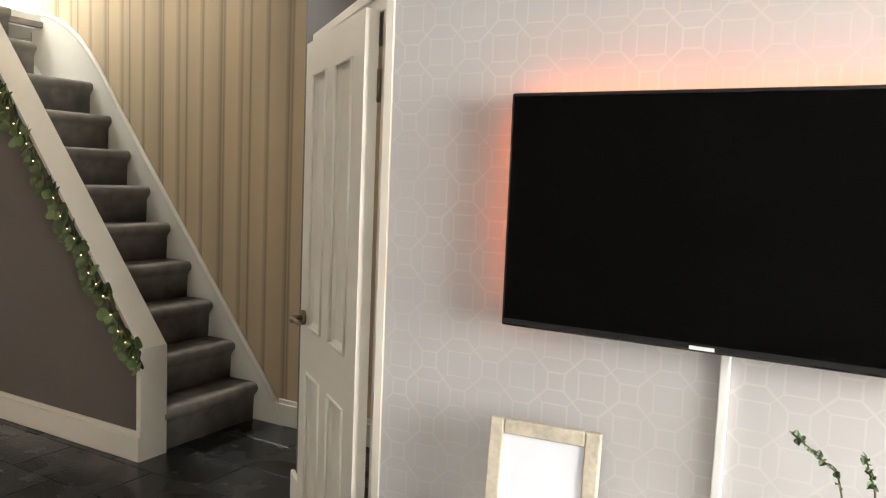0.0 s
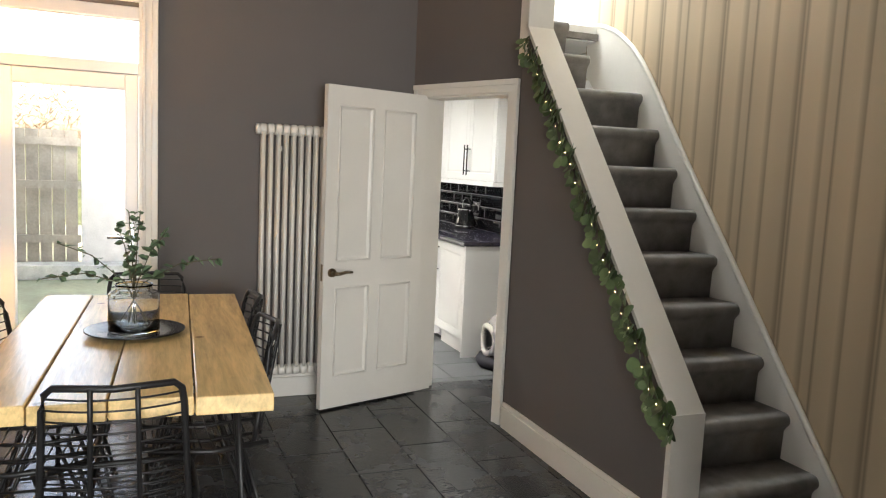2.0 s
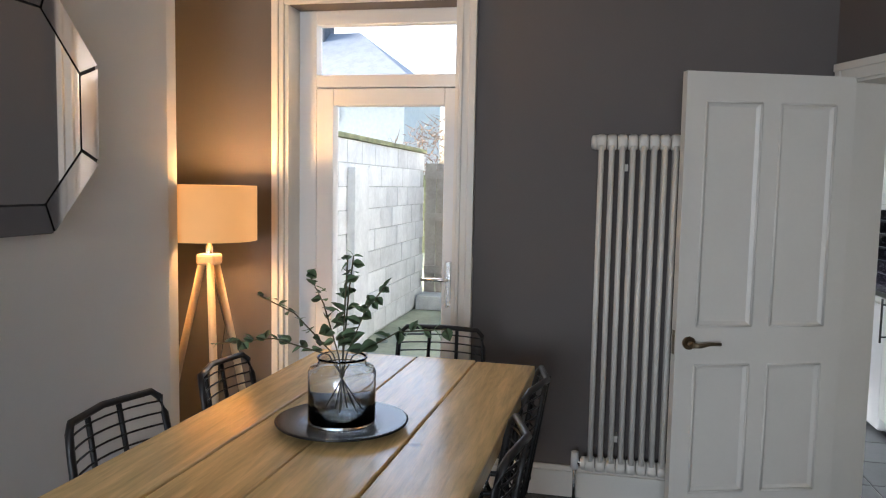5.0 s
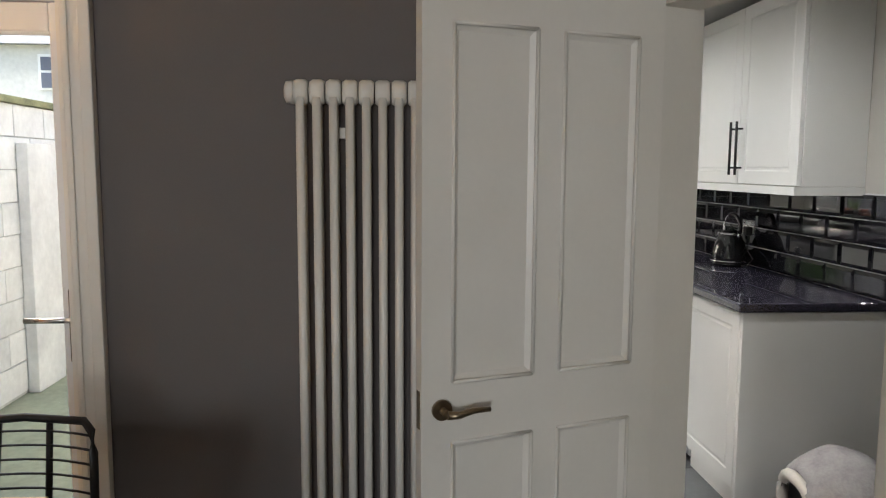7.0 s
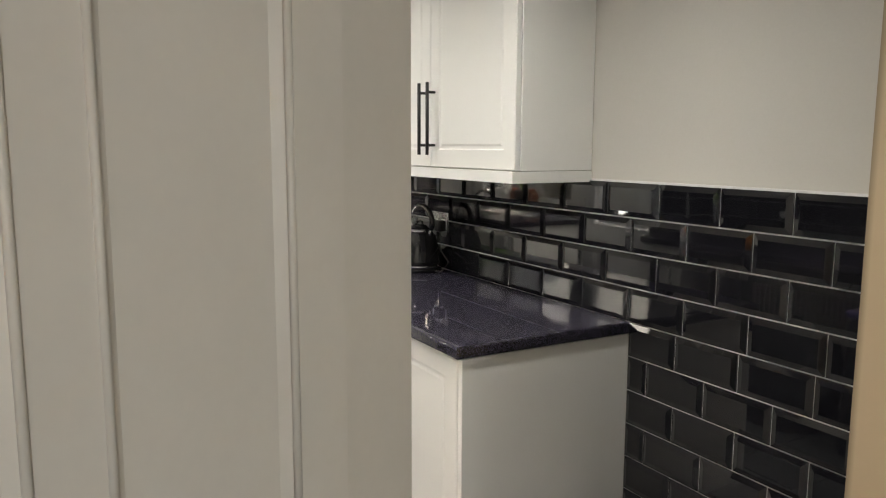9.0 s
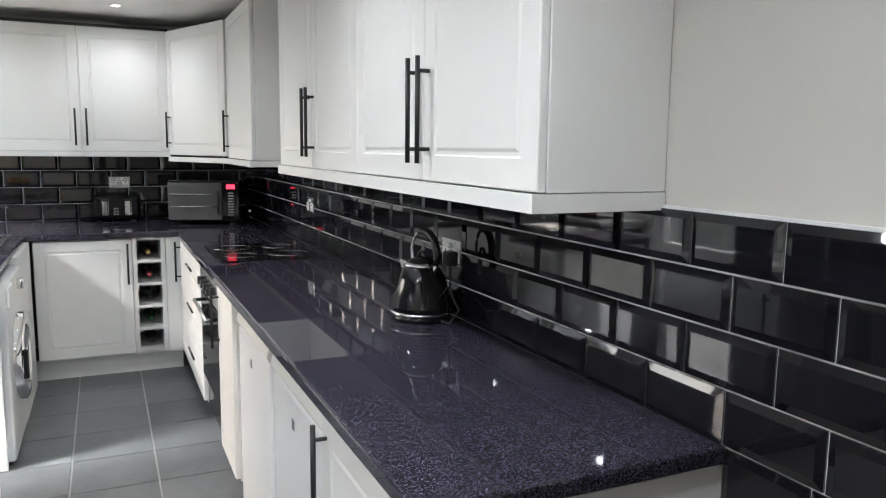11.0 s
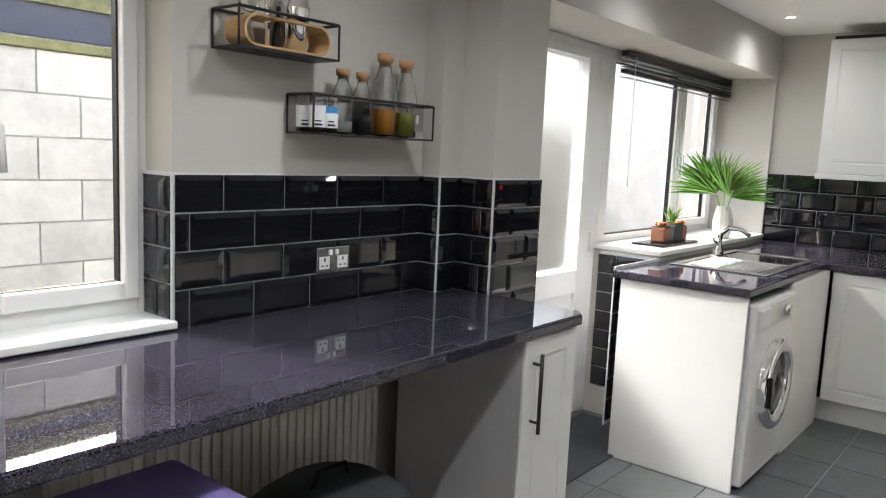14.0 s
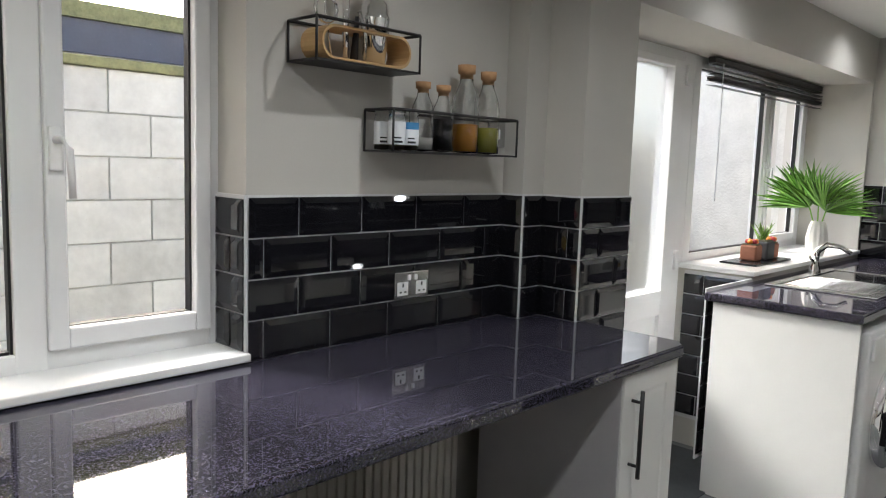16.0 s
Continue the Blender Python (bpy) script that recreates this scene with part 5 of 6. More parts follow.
for k in range(270):
    t = k / 270 * 25.98
    wide = 0.55 + 0.45 * math.sin(t * 1.1) ** 2
    side = 1 if k % 2 else -1
    p = pts[int(t)].lerp(pts[int(t) + 1], t % 1) + Vector((rnd.uniform(-0.012, 0.012), -0.006 - rnd.uniform(0, 0.02), rnd.uniform(-0.012, 0.012)))
    d = Vector((side * rnd.uniform(0.3, 1.0), rnd.uniform(-0.5, -0.05), side * rnd.uniform(-0.1, 0.9) - rnd.uniform(0, 0.5)))
    d.normalize()
    face = Vector((rnd.uniform(-0.5, 0.5), -1, rnd.uniform(-0.2, 0.7)))
    z = (face - d * face.dot(d)).normalized()
    turn = Matrix((d.cross(z), d, z)).transposed().to_4x4()
    piece("leaf", gl, gar, Matrix.Translation(p + d * 0.03 * wide * rnd.random()) @ turn @ Matrix.Scale(rnd.uniform(0.75, 1.15) * wide ** 0.3, 4))
fb = mesh_of("fairy_light", lathe([(0, -0.003), (0.003, 0), (0, 0.003)], 6), "fairy")
for k in range(26):
    p = pts[k].lerp(pts[k + 1], 0.4) + Vector((0, -0.03, 0.005))
    piece("fairy_light", fb, gar, Matrix.Translation(p))

# ---- kitchen things ----
for x, y, watts in ((-10.36, 1.49, 3.4), (-10.36, 2.46, 3.6), (-8.7, 1.6, 3.6), (-8.7, 2.46, 5.6), (-7.0, 1.75, 7), (-7.0, 2.46, 7), (-5.75, 1.75, 10), (-5.75, 2.5, 11)):
    d = thing("ceiling_downlight", "white recessed ceiling downlight, switched on", "light", group="kitchen downlights")
    part("bezel", lathe([(0.026, KCEIL - 0.004), (0.04, KCEIL - 0.006), (0.042, KCEIL - 0.001)], 24, (x, y, 0)), "whiteplastic", d)
    part("lamp_face", lathe([(0, KCEIL - 0.003), (0.026, KCEIL - 0.003)], 20, (x, y, 0)), "downlight", d, "glowing lamp face")
    lamp("downlight_beam", "SPOT", look((x, y, KCEIL - 0.02), (x, y + 0.001, 0)), watts, (0.95, 0.98, 1.0), radius=0.03, spot=radians(160))

ket = thing("electric_kettle", "black pyramid kettle with chrome trim", "kettle", pose(-7.19, 3.262, WT + 0.001, 0, 0, 8))
part("base", lathe([(0, 0), (0.094, 0), (0.098, 0.008), (0.096, 0.02), (0, 0.02)], 32), "blackgloss", ket)
part("chrome_band", lathe([(0.0965, 0.0205), (0.1005, 0.023), (0.1005, 0.028), (0.0975, 0.0305)], 36), "chrome", ket)
part("body", lathe([(0.097, 0.031), (0.101, 0.038), (0.1, 0.05), (0.092, 0.085), (0.078, 0.13), (0.064, 0.163), (0.054, 0.176), (0, 0.178)], 40), "blackgloss", ket, "black enamel body")
part("collar", lathe([(0.056, 0.172), (0.059, 0.176), (0.052, 0.182), (0.046, 0.184)], 32), "chrome", ket)
part("lid", lathe([(0.047, 0.183), (0.042, 0.192), (0.026, 0.2), (0.0, 0.203)], 28), "blackgloss", ket)
part("lid_loop", tube([(0.024 * math.cos(radians(a)), 0, 0.198 + 0.02 * math.sin(radians(a))) for a in range(0, 181, 20)], 0.0055, 8), "blackgloss", ket)
grip = [(0.015 + 0.078 * math.cos(radians(a)), 0, 0.215 + 0.07 * math.sin(radians(a))) for a in range(-25, 116, 10)]
part("handle", tube(grip, [0.009] + [0.0125] * (len(grip) - 2) + [0.009], 12), "blackgloss", ket)
part("handle_stay", tube([(0.015 + 0.078 * math.cos(radians(a)), 0, 0.215 + 0.07 * math.sin(radians(a))) for a in range(112, 212, 10)] + [(-0.052, 0, 0.168)], 0.0055, 8), "chrome", ket)
part("handle_stub", tube([grip[0], (0.07, 0, 0.15)], 0.006, 8), "chrome", ket)
part("spout", prism([(-0.118, 0.176), (-0.114, 0.181), (-0.062, 0.177), (-0.06, 0.165), (-0.084, 0.122)], "y", -0.016, 0.016), "chrome", ket, "wedge-shaped chrome spout")


def socket(m, label="brushed steel double wall socket"):
    s = thing("wall_socket", label, "socket", m, group="wall sockets")
    part("face_plate", box((-0.073, -0.006, -0.043), (0.073, 0.0, 0.043), 0.003), "steel", s)
    for x in (-0.04, 0.04):
        part("insert", boxes(((x - 0.022, -0.0075, -0.03), (x + 0.022, -0.0055, 0.012))), "whiteplastic", s)
        part("pin_hole", boxes(((x - 0.003, -0.0085, -0.004), (x + 0.003, -0.0074, 0.008)), ((x - 0.014, -0.0085, -0.022), (x - 0.006, -0.0074, -0.017)), ((x + 0.006, -0.0085, -0.022), (x + 0.014, -0.0074, -0.017))), "ink", s)
    for x in (-0.014, 0.014):
        part("switch", box((x - 0.006, -0.011, 0.016), (x + 0.006, -0.006, 0.034), 0.002), "whiteplastic", s)
    return s


socket(pose(-7.2, 3.376, 1.14))
plug = thing("mains_plug", "black plug and flex of the kettle", "plug")
part("plug_body", box((-7.185, 3.33, 1.1), (-7.135, 3.367, 1.15), 0.008), "blackmetal", plug)
part("flex", tube([(-7.16, 3.35, 1.1), (-7.14, 3.34, 1.02), (-7.05, 3.33, 0.98), (-7.06, 3.3, 0.937), (-7.15, 3.28, 0.937)], 0.004, 6), "blackmetal", plug)
socket(pose(-9.04, 3.376, 1.16))
socket(pose(-11.046, 2.45, 1.2, 0, 0, 90))
socket(pose(-7.15, 1.014, 1.082, 0, 0, 180))

ls = thing("light_switch", "pale square switch plate on the pier", "switch", pose(-7.55, 1.0, 1.57, 0, 0, 180))
part("face_plate", box((-0.043, -0.008, -0.043), (0.043, -0.001, 0.043), 0.003), "steel", ls)
part("rocker", box((-0.01, -0.013, -0.016), (0.01, -0.008, 0.016), 0.002), "whiteplastic", ls)
ts = thing("toaster", "black two-slot toaster with chrome panels", "toaster", pose(-10.9, 2.42, WT, 0, 0, 90))
part("body", box((-0.16, -0.09, 0.012), (0.16, 0.09, 0.19), 0.025), "blackgloss", ts)
for x in (-0.075, 0.075):
    part("slot_frame", box((x - 0.022, -0.097, 0.05), (x + 0.022, -0.0895, 0.16), 0.01), "chrome", ts, "chrome lever slot")
    part("lever", box((x - 0.03, -0.115, 0.15), (x + 0.03, -0.096, 0.163), 0.004), "blackmetal", ts)
for k in range(6):
    part("button", box((-0.02 + 0.018 * (k % 2), -0.094, 0.05 + 0.02 * (k // 2)), (-0.008 + 0.018 * (k % 2), -0.0885, 0.06 + 0.02 * (k // 2))), "steel", ts)
part("foot", boxes(((-0.13, -0.07, 0), (-0.1, 0.07, 0.012)), ((0.1, -0.07, 0), (0.13, 0.07, 0.012))), "blackmetal", ts)
mo = thing("mini_oven", "black countertop oven with glass door and red display", "oven", pose(-10.6, 3.03, WT, 0, 0, 70) @ Matrix.Scale(1.06, 4))
part("body", box((-0.23, -0.16, 0.015), (0.23, 0.2, 0.29), 0.01), "blackgloss", mo)
part("glass_door", box((-0.225, -0.172, 0.03), (0.12, -0.161, 0.275), 0.004), "reflector", mo, "grey glass door")
for z in (0.12, 0.2):
    part("rack", tube([(-0.21, -0.174, z), (0.1, -0.174, z)], 0.003, 6), "steel", mo)
part("handle", tube([(0.1, -0.172, 0.07), (0.105, -0.2, 0.1), (0.105, -0.2, 0.2), (0.1, -0.172, 0.23)], 0.009, 8), "blackmetal", mo)
part("display", box((0.15, -0.1635, 0.235), (0.205, -0.1605, 0.265)), "redled", mo, "red lit digits display")
for k in range(9):
    part("button", box((0.16, -0.1635, 0.06 + k * 0.018), (0.195, -0.1605, 0.068 + k * 0.018)), "steel", mo)
part("foot", boxes(((-0.2, -0.13, 0), (-0.16, 0.15, 0.015)), ((0.16, -0.13, 0), (0.2, 0.15, 0.015))), "blackmetal", mo)

# sill things at the sink
vase2 = thing("ribbed_vase", "white ribbed ceramic vase on the sink sill", "vase")
bm = lathe([(0, 0), (0.042, 0), (0.058, 0.06), (0.06, 0.11), (0.048, 0.18), (0.036, 0.21), (0.03, 0.21), (0.03, 0.15), (0, 0.14)], 48, (-10.35, 1.2, 0.981))
for vv in bm.verts:
    d = Vector((vv.co.x + 10.35, vv.co.y - 1.2))
    if d.length > 0.034:
        k = 1 + 0.06 * math.cos(12 * math.atan2(d.y, d.x) * 1.0)
        vv.co.x, vv.co.y = -10.35 + d.x * k, 1.2 + d.y * k
part("body", bm, "ceramic", vase2)
fan = thing("palm_fronds", "bright green fan palm leaves in the ribbed vase", "plant")
blade = leaf_mesh("leaf", 0.3, 0.026, "palm", 0.3)
for cx2, cy2, cz2, ax, tilt in ((-10.33, 1.2, 1.28, 0.05, 0.1), (-10.34, 1.24, 1.25, 0.45, 0.25), (-10.33, 1.15, 1.27, -0.45, 0.2)):
    part("stem", tube([(-10.35, 1.2, 1.1), (cx2, cy2, cz2)], 0.004, 6), "palm", fan)
    for k in range(26):
        a = ax + (k - 12.5) * 0.085
        d = Vector((rnd.uniform(0.05, 0.4) + tilt, math.sin(a), math.cos(a) * (1 if ax < 1 else 0.8)))
        piece("leaf", blade, fan, aim((cx2, cy2, cz2), d, 1.2, rnd.uniform(0.85, 1.12)))
tray = solid("slate_tray", box((-9.95, 1.0, 0.981), (-9.45, 1.2, 0.992), 0.003), "plate", "thin slate tray on the window sill", "tray")
for x, mt, r, h2 in ((-9.62, "terracotta", 0.045, 0.085), (-9.76, "pot", 0.055, 0.1), (-9.88, "terracotta", 0.04, 0.085)):
    p = thing("plant_pot", "small pot plant on the slate tray", "plant pot", group="sill pots")
    part("pot", box((x - r, 1.1 - r, 0.993), (x + r, 1.1 + r, 0.993 + h2), 0.01), mt, p)
    part("soil", box((x - r * 0.85, 1.1 - r * 0.85, 0.993 + h2), (x + r * 0.85, 1.1 + r * 0.85, 0.998 + h2), 0.002), "stem", p)
    if mt == "pot":
        g = leaf_mesh("leaf", 0.13, 0.014, "bamboo", 0.3)
        for k in range(22):
            piece("leaf", g, p, aim((x + rnd.uniform(-0.02, 0.02), 1.1 + rnd.uniform(-0.02, 0.02), 0.993 + h2), (rnd.uniform(-0.5, 0.5), rnd.uniform(-0.5, 0.5), 1), rnd.uniform(0, 3), rnd.uniform(0.6, 1)))
    else:
        for k in range(6):
            part("succulent", lathe([(0, 0), (0.016, 0.01), (0.012, 0.025), (0, 0.03)], 8, (x + 0.022 * math.cos(k * 1.05), 1.1 + 0.022 * math.sin(k * 1.05), 0.996 + h2)), "redapple" if k % 2 else "orange", p)

# ---- wall shelves ----


def wire_shelf(xa, xb, z0, z1, label):
    s = thing("wire_shelf", label, "shelf", group="wire wall shelves")
    ya, yb = 1.006, 1.13
    part("tray", box((xb, ya, z0), (xa, yb, z0 + 0.006)), "blackmetal", s)
    for a, b in (((xa, ya, z1), (xb, ya, z1)), ((xa, yb, z1), (xb, yb, z1)), ((xa, ya, z1), (xa, yb, z1)), ((xb, ya, z1), (xb, yb, z1)), ((xa, ya, z0), (xa, ya, z1)), ((xb, ya, z0), (xb, ya, z1)), ((xa, yb, z0), (xa, yb, z1)), ((xb, yb, z0), (xb, yb, z1))):
        part("bar", tube([a, b], 0.0045, 4), "blackmetal", s)
    return s


wire_shelf(-6.955, -7.505, 1.492, 1.612, "black metal box shelf holding oils and seasoning")
wire_shelf(-6.69, -7.05, 1.715, 1.822, "black metal box shelf holding bar tools")


def cork_bottle(x, y, h, r, fluid, level, label):
    b = thing("cork_bottle", label, "bottle", pose(x, y, 1.499), group="corked bottles")
    part("glass", lathe([(0, 0), (r, 0.003), (r, h * 0.52), (r * 0.86, h * 0.66), (r * 0.5, h * 0.8), (r * 0.48, h * 0.9), (r * 0.42, h * 0.9), (r * 0.44, h * 0.8), (r * 0.8, h * 0.65), (r - 0.003, h * 0.5), (r - 0.003, 0.006), (0, 0.006)], 24), "glassware", b)
    part("contents", lathe([(0, 0.0065), (r - 0.0035, 0.0065), (r - 0.0035, h * level), (0, h * level)], 20), fluid, b)
    part("cork", lathe([(r * 0.44, h * 0.84), (r * 0.44, h * 0.9), (r * 0.62, h * 0.905), (r * 0.65, h), (0, h)], 18), "cork", b, "flared cork stopper")


cork_bottle(-7.125, 1.07, 0.205, 0.036, "salt", 0.2, "small corked bottle of white salt")
cork_bottle(-7.212, 1.07, 0.203, 0.035, "dark_liquid", 0.5, "small corked bottle of dark vinegar")
cork_bottle(-7.315, 1.07, 0.275, 0.044, "amber", 0.33, "tall corked bottle of amber oil")
cork_bottle(-7.42, 1.07, 0.265, 0.041, "green_oil", 0.32, "tall corked bottle of green oil")
for x, y, lab, col in ((-6.995, 1.1, "S", "paper"), (-7.047, 1.1, "", "bluelabel"), (-6.99, 1.045, "", "paper"), (-7.045, 1.045, "", "paper")):
    j = thing("seasoning_jar", "clear plastic seasoning jar with a printed label", "jar", pose(x, y, 1.499, 0, 0, 150), group="seasoning jars")
    part("jar", lathe([(0, 0), (0.024, 0.002), (0.025, 0.09), (0.022, 0.1), (0, 0.1)], 18), "glassware", j)
    part("contents", lathe([(0, 0.003), (0.0225, 0.003), (0.0225, 0.06), (0, 0.06)], 16), "stem", j)
    part("label", lathe([(0.0257, 0.015), (0.0257, 0.08)], 24), "paper", j, "white printed label")
    part("label_band", lathe([(0.0261, 0.06), (0.0261, 0.08)], 24), col, j)
    part("print", boxes(((-0.012, -0.0268, 0.02), (0.012, -0.0255, 0.026)), ((-0.012, -0.0268, 0.032), (0.008, -0.0255, 0.036))), "ink", j)
    part("lid", lathe([(0.024, 0.1), (0.0245, 0.118), (0, 0.119)], 18), "glassware", j)
cad = thing("bar_tool_caddy", "bent bamboo caddy on the upper shelf", "caddy")
ring_pts = []
for k in range(24):
    a = k / 24 * 2 * math.pi
    ring_pts.append((-6.87 + (0.11 if math.cos(a) > 0 else -0.11) + 0.045 * math.cos(a), 1.768 + 0.045 * math.sin(a)))
bm = bmesh.new()
ro = [[bm.verts.new((x, y, z)) for x, z in ring_pts] for y in (1.025, 1.12)]
ri = [[bm.verts.new((-6.87 + (x + 6.87) * 0.96, y, 1.768 + (z - 1.768) * 0.86)) for x, z in ring_pts] for y in (1.025, 1.12)]
for k in range(24):
    j = (k + 1) % 24
    bm.faces.new((ro[0][k], ro[0][j], ro[1][j], ro[1][k])), bm.faces.new((ri[0][k], ri[1][k], ri[1][j], ri[0][j]))
    bm.faces.new((ro[0][k], ri[0][k], ri[0][j], ro[0][j])), bm.faces.new((ro[1][k], ro[1][j], ri[1][j], ri[1][k]))
bmesh.ops.recalc_face_normals(bm, faces=bm.faces)
part("bent_band", bm, "bamboo_wood", cad)
sh = solid("cocktail_shaker", lathe([(0, 0), (0.03, 0), (0.043, 0.12), (0.043, 0.125), (0.04, 0.13), (0.036, 0.16), (0.022, 0.175), (0.021, 0.205), (0.017, 0.21), (0, 0.21)], 28, (-6.93, 1.07, 1.734)), "chrome", "polished steel cocktail shaker", "shaker")
solid("muddler", tube([(-6.83, 1.07, 1.735), (-6.835, 1.06, 1.84), (-6.84, 1.055, 1.95)], [0.008, 0.01, 0.013], 12), "chrome", "polished steel muddler in the caddy", "bar tool")
solid("bar_spoon", tube([(-6.79, 1.06, 1.735), (-6.775, 1.05, 1.86), (-6.77, 1.045, 1.99)], 0.003, 6), "chrome", "long twisted steel bar spoon", "bar tool")
solid("strainer", tube([(-6.77 + 0.035 * math.cos(k * 0.39), 1.06, 1.86 + 0.035 * math.sin(k * 0.39)) for k in range(16)], 0.005, 6, closed=True), "chrome", "coiled steel cocktail strainer", "bar tool")
solid("bottle_pourer", tube([(-6.85, 1.08, 1.735), (-6.86, 1.08, 1.85)], [0.012, 0.006], 10), "blackmetal", "dark pouring spout in the caddy", "bar tool")
solid("ice_tongs", tube([(-6.87, 1.1, 1.735), (-6.865, 1.11, 1.8), (-6.85, 1.1, 1.86)], 0.006, 6), "steel", "steel ice tongs in the caddy", "bar tool")

# ---- window sill and worktop things ----
bam = thing("bamboo_plant", "artificial bamboo in a black bowl on the sill", "plant")
bx, by, bz = -5.80, 0.955, 0.958
part("bowl", lathe([(0, 0), (0.05, 0), (0.085, 0.05), (0.1, 0.1), (0.095, 0.1), (0.07, 0.06), (0, 0.055)], 24, (bx, by, bz)), "blackgloss", bam)
part("pebbles", lathe([(0, 0.075), (0.04, 0.08), (0.085, 0.078)], 18, (bx, by, bz)), "ceramic", bam, "white pebbles")
bl2 = leaf_mesh("leaf", 0.12, 0.016, "bamboo", 0.3)
for k in range(9):
    a = k * 0.7
    b0 = Vector((bx + 0.05 * math.cos(a), by + 0.04 * math.sin(a), bz + 0.07))
    b1 = b0 + Vector((rnd.uniform(-0.05, 0.05), rnd.uniform(-0.02, 0.05), rnd.uniform(0.4, 0.62)))
    part("cane", tube([b0, b1], [0.004, 0.002], 6), "stem", bam)
    for q in range(27):
        t = rnd.uniform(0.25, 1)
        d = Vector((rnd.uniform(-1, 1), rnd.uniform(-0.6, 0.9), rnd.uniform(-0.1, 0.9)))
        piece("leaf", bl2, bam, aim(b0.lerp(b1, t), d, rnd.uniform(-1, 1), rnd.uniform(0.6, 1.1)))
ob2 = thing("oil_burner", "cream ceramic oil burner with a glowing opening", "oil burner", pose(-5.95, 1.0, 0.958))
part("body", lathe([(0, 0), (0.034, 0), (0.043, 0.02), (0.044, 0.05), (0.034, 0.075), (0.036, 0.085), (0.048, 0.098), (0.05, 0.105), (0.04, 0.1), (0, 0.088)], 28), "ceramic", ob2)
part("opening", tube([(-0.01, 0.0405, 0.038), (-0.0105, 0.0465, 0.038)], 0.019, 16), "flame", ob2, "orange glow of the tealight")
fs = thing("fruit_stand", "two-tier slate fruit stand with fruit", "fruit stand", pose(-5.66, 1.33, WT))
part("lower_plate", lathe([(0, 0.02), (0.15, 0.02), (0.152, 0.026), (0.148, 0.03), (0, 0.03)], 30), "plate", fs)
part("upper_plate", lathe([(0, 0.2), (0.1, 0.2), (0.101, 0.208), (0, 0.208)], 30), "plate", fs)
part("rod", tube([(0, 0, 0.0), (0, 0, 0.36)], 0.005, 8), "steel", fs)
part("foot", lathe([(0.03, 0), (0.03, 0.02), (0, 0.02)], 12), "steel", fs)
for k, (x, y, z, r, mt) in enumerate(((0.07, 0.06, 0.031, 0.036, "orange"), (-0.06, 0.08, 0.031, 0.036, "orange"), (-0.095, 0.0, 0.031, 0.034, "lemon"), (0.0, -0.09, 0.031, 0.036, "orange"), (-0.045, 0.03, 0.209, 0.036, "redapple"), (0.05, 0.0, 0.209, 0.036, "redapple"), (0.09, -0.03, 0.031, 0.035, "lemon"))):
    solid("fruit", lathe([(0, 0.004), (r * 0.5, 0.0), (r * 0.9, r * 0.45), (r, r), (r * 0.88, r * 1.5), (r * 0.5, r * 1.86), (0, r * 1.82)], 18, (-5.66 + x, 1.33 + y, WT + z)), mt, {"orange": "ripe orange on the slate plate", "lemon": "yellow lemon on the slate plate", "redapple": "red apple on the upper plate"}[mt], "fruit", "fruit")
solid("banana", tube([(-5.75, 1.31, WT + 0.25), (-5.72, 1.33, WT + 0.28), (-5.66, 1.35, WT + 0.29), (-5.6, 1.36, WT + 0.26)], [0.008, 0.017, 0.017, 0.007], 10), "lemon", "yellow banana on the fruit stand", "fruit", "fruit")
# under the window worktop
r2 = thing("panel_radiator", "cream ribbed panel radiator under the worktop", "radiator")
part("panel", box((-7.36, 1.03, 0.17), (-6.2, 1.045, 0.72), 0.004), "white", r2)
rib = mesh_of("rib", box((-0.011, 0, 0.19), (0.011, 0.012, 0.7), 0.004), "white")
for k in range(33):
    piece("rib", rib, r2, pose(-7.34 + k * 0.035, 1.045, 0))
part("bracket", boxes(((-7.2, 1.0, 0.3), (-7.16, 1.03, 0.34)), ((-6.4, 1.0, 0.3), (-6.36, 1.03, 0.34)), ((-7.2, 1.0, 0.6), (-7.16, 1.03, 0.64)), ((-6.4, 1.0, 0.6), (-6.36, 1.03, 0.64))), "white", r2)
bag = thing("cat_carrier", "grey moulded pet carrier with a handle under the worktop", "pet carrier", pose(-6.82, 1.4, -0.0) @ Matrix.Diagonal((1.0, 0.9, 0.9, 1)))
part("body", lathe([(0, 0), (0.26, 0), (0.27, 0.2), (0.27, 0.4), (0.24, 0.52), (0.16, 0.58), (0, 0.6)], 20), "pot", bag)
part("handle", tube([(-0.07, 0, 0.585), (-0.05, 0, 0.63), (0.05, 0, 0.63), (0.07, 0, 0.585)], 0.01, 8), "blackmetal", bag)
lb = thing("lilac_bin", "lilac plastic bin beside the radiator", "bin", pose(-6.2, 1.5, 0))
part("body", box((-0.17, -0.15, 0), (0.17, 0.15, 0.68), 0.03), "pot", lb)
part("lid", box((-0.175, -0.155, 0.681), (0.175, 0.155, 0.72), 0.018), "purple", lb, "lilac lid")
# pet bed by the worktop end
pb = thing("pet_cave_bed", "grey plush cave-shaped pet bed", "pet bed", pose(-5.74, 3.06, 0) @ Matrix.Scale(0.82, 4))
bm = bmesh.new()
bmesh.ops.create_icosphere(bm, subdivisions=4, radius=0.26)
bmesh.ops.delete(bm, geom=[v for v in bm.verts if (v.co - Vector((-0.02, -0.25, 0.02))).length < 0.13 or v.co.z < -0.12], context="VERTS")
for vv in bm.verts:
    k = 1 + 0.04 * noise.noise(vv.co * 9)
    vv.co = Vector((vv.co.x * 1.05 * k, vv.co.y * k, (vv.co.z + 0.12) * 1.05 * k + 0.11))
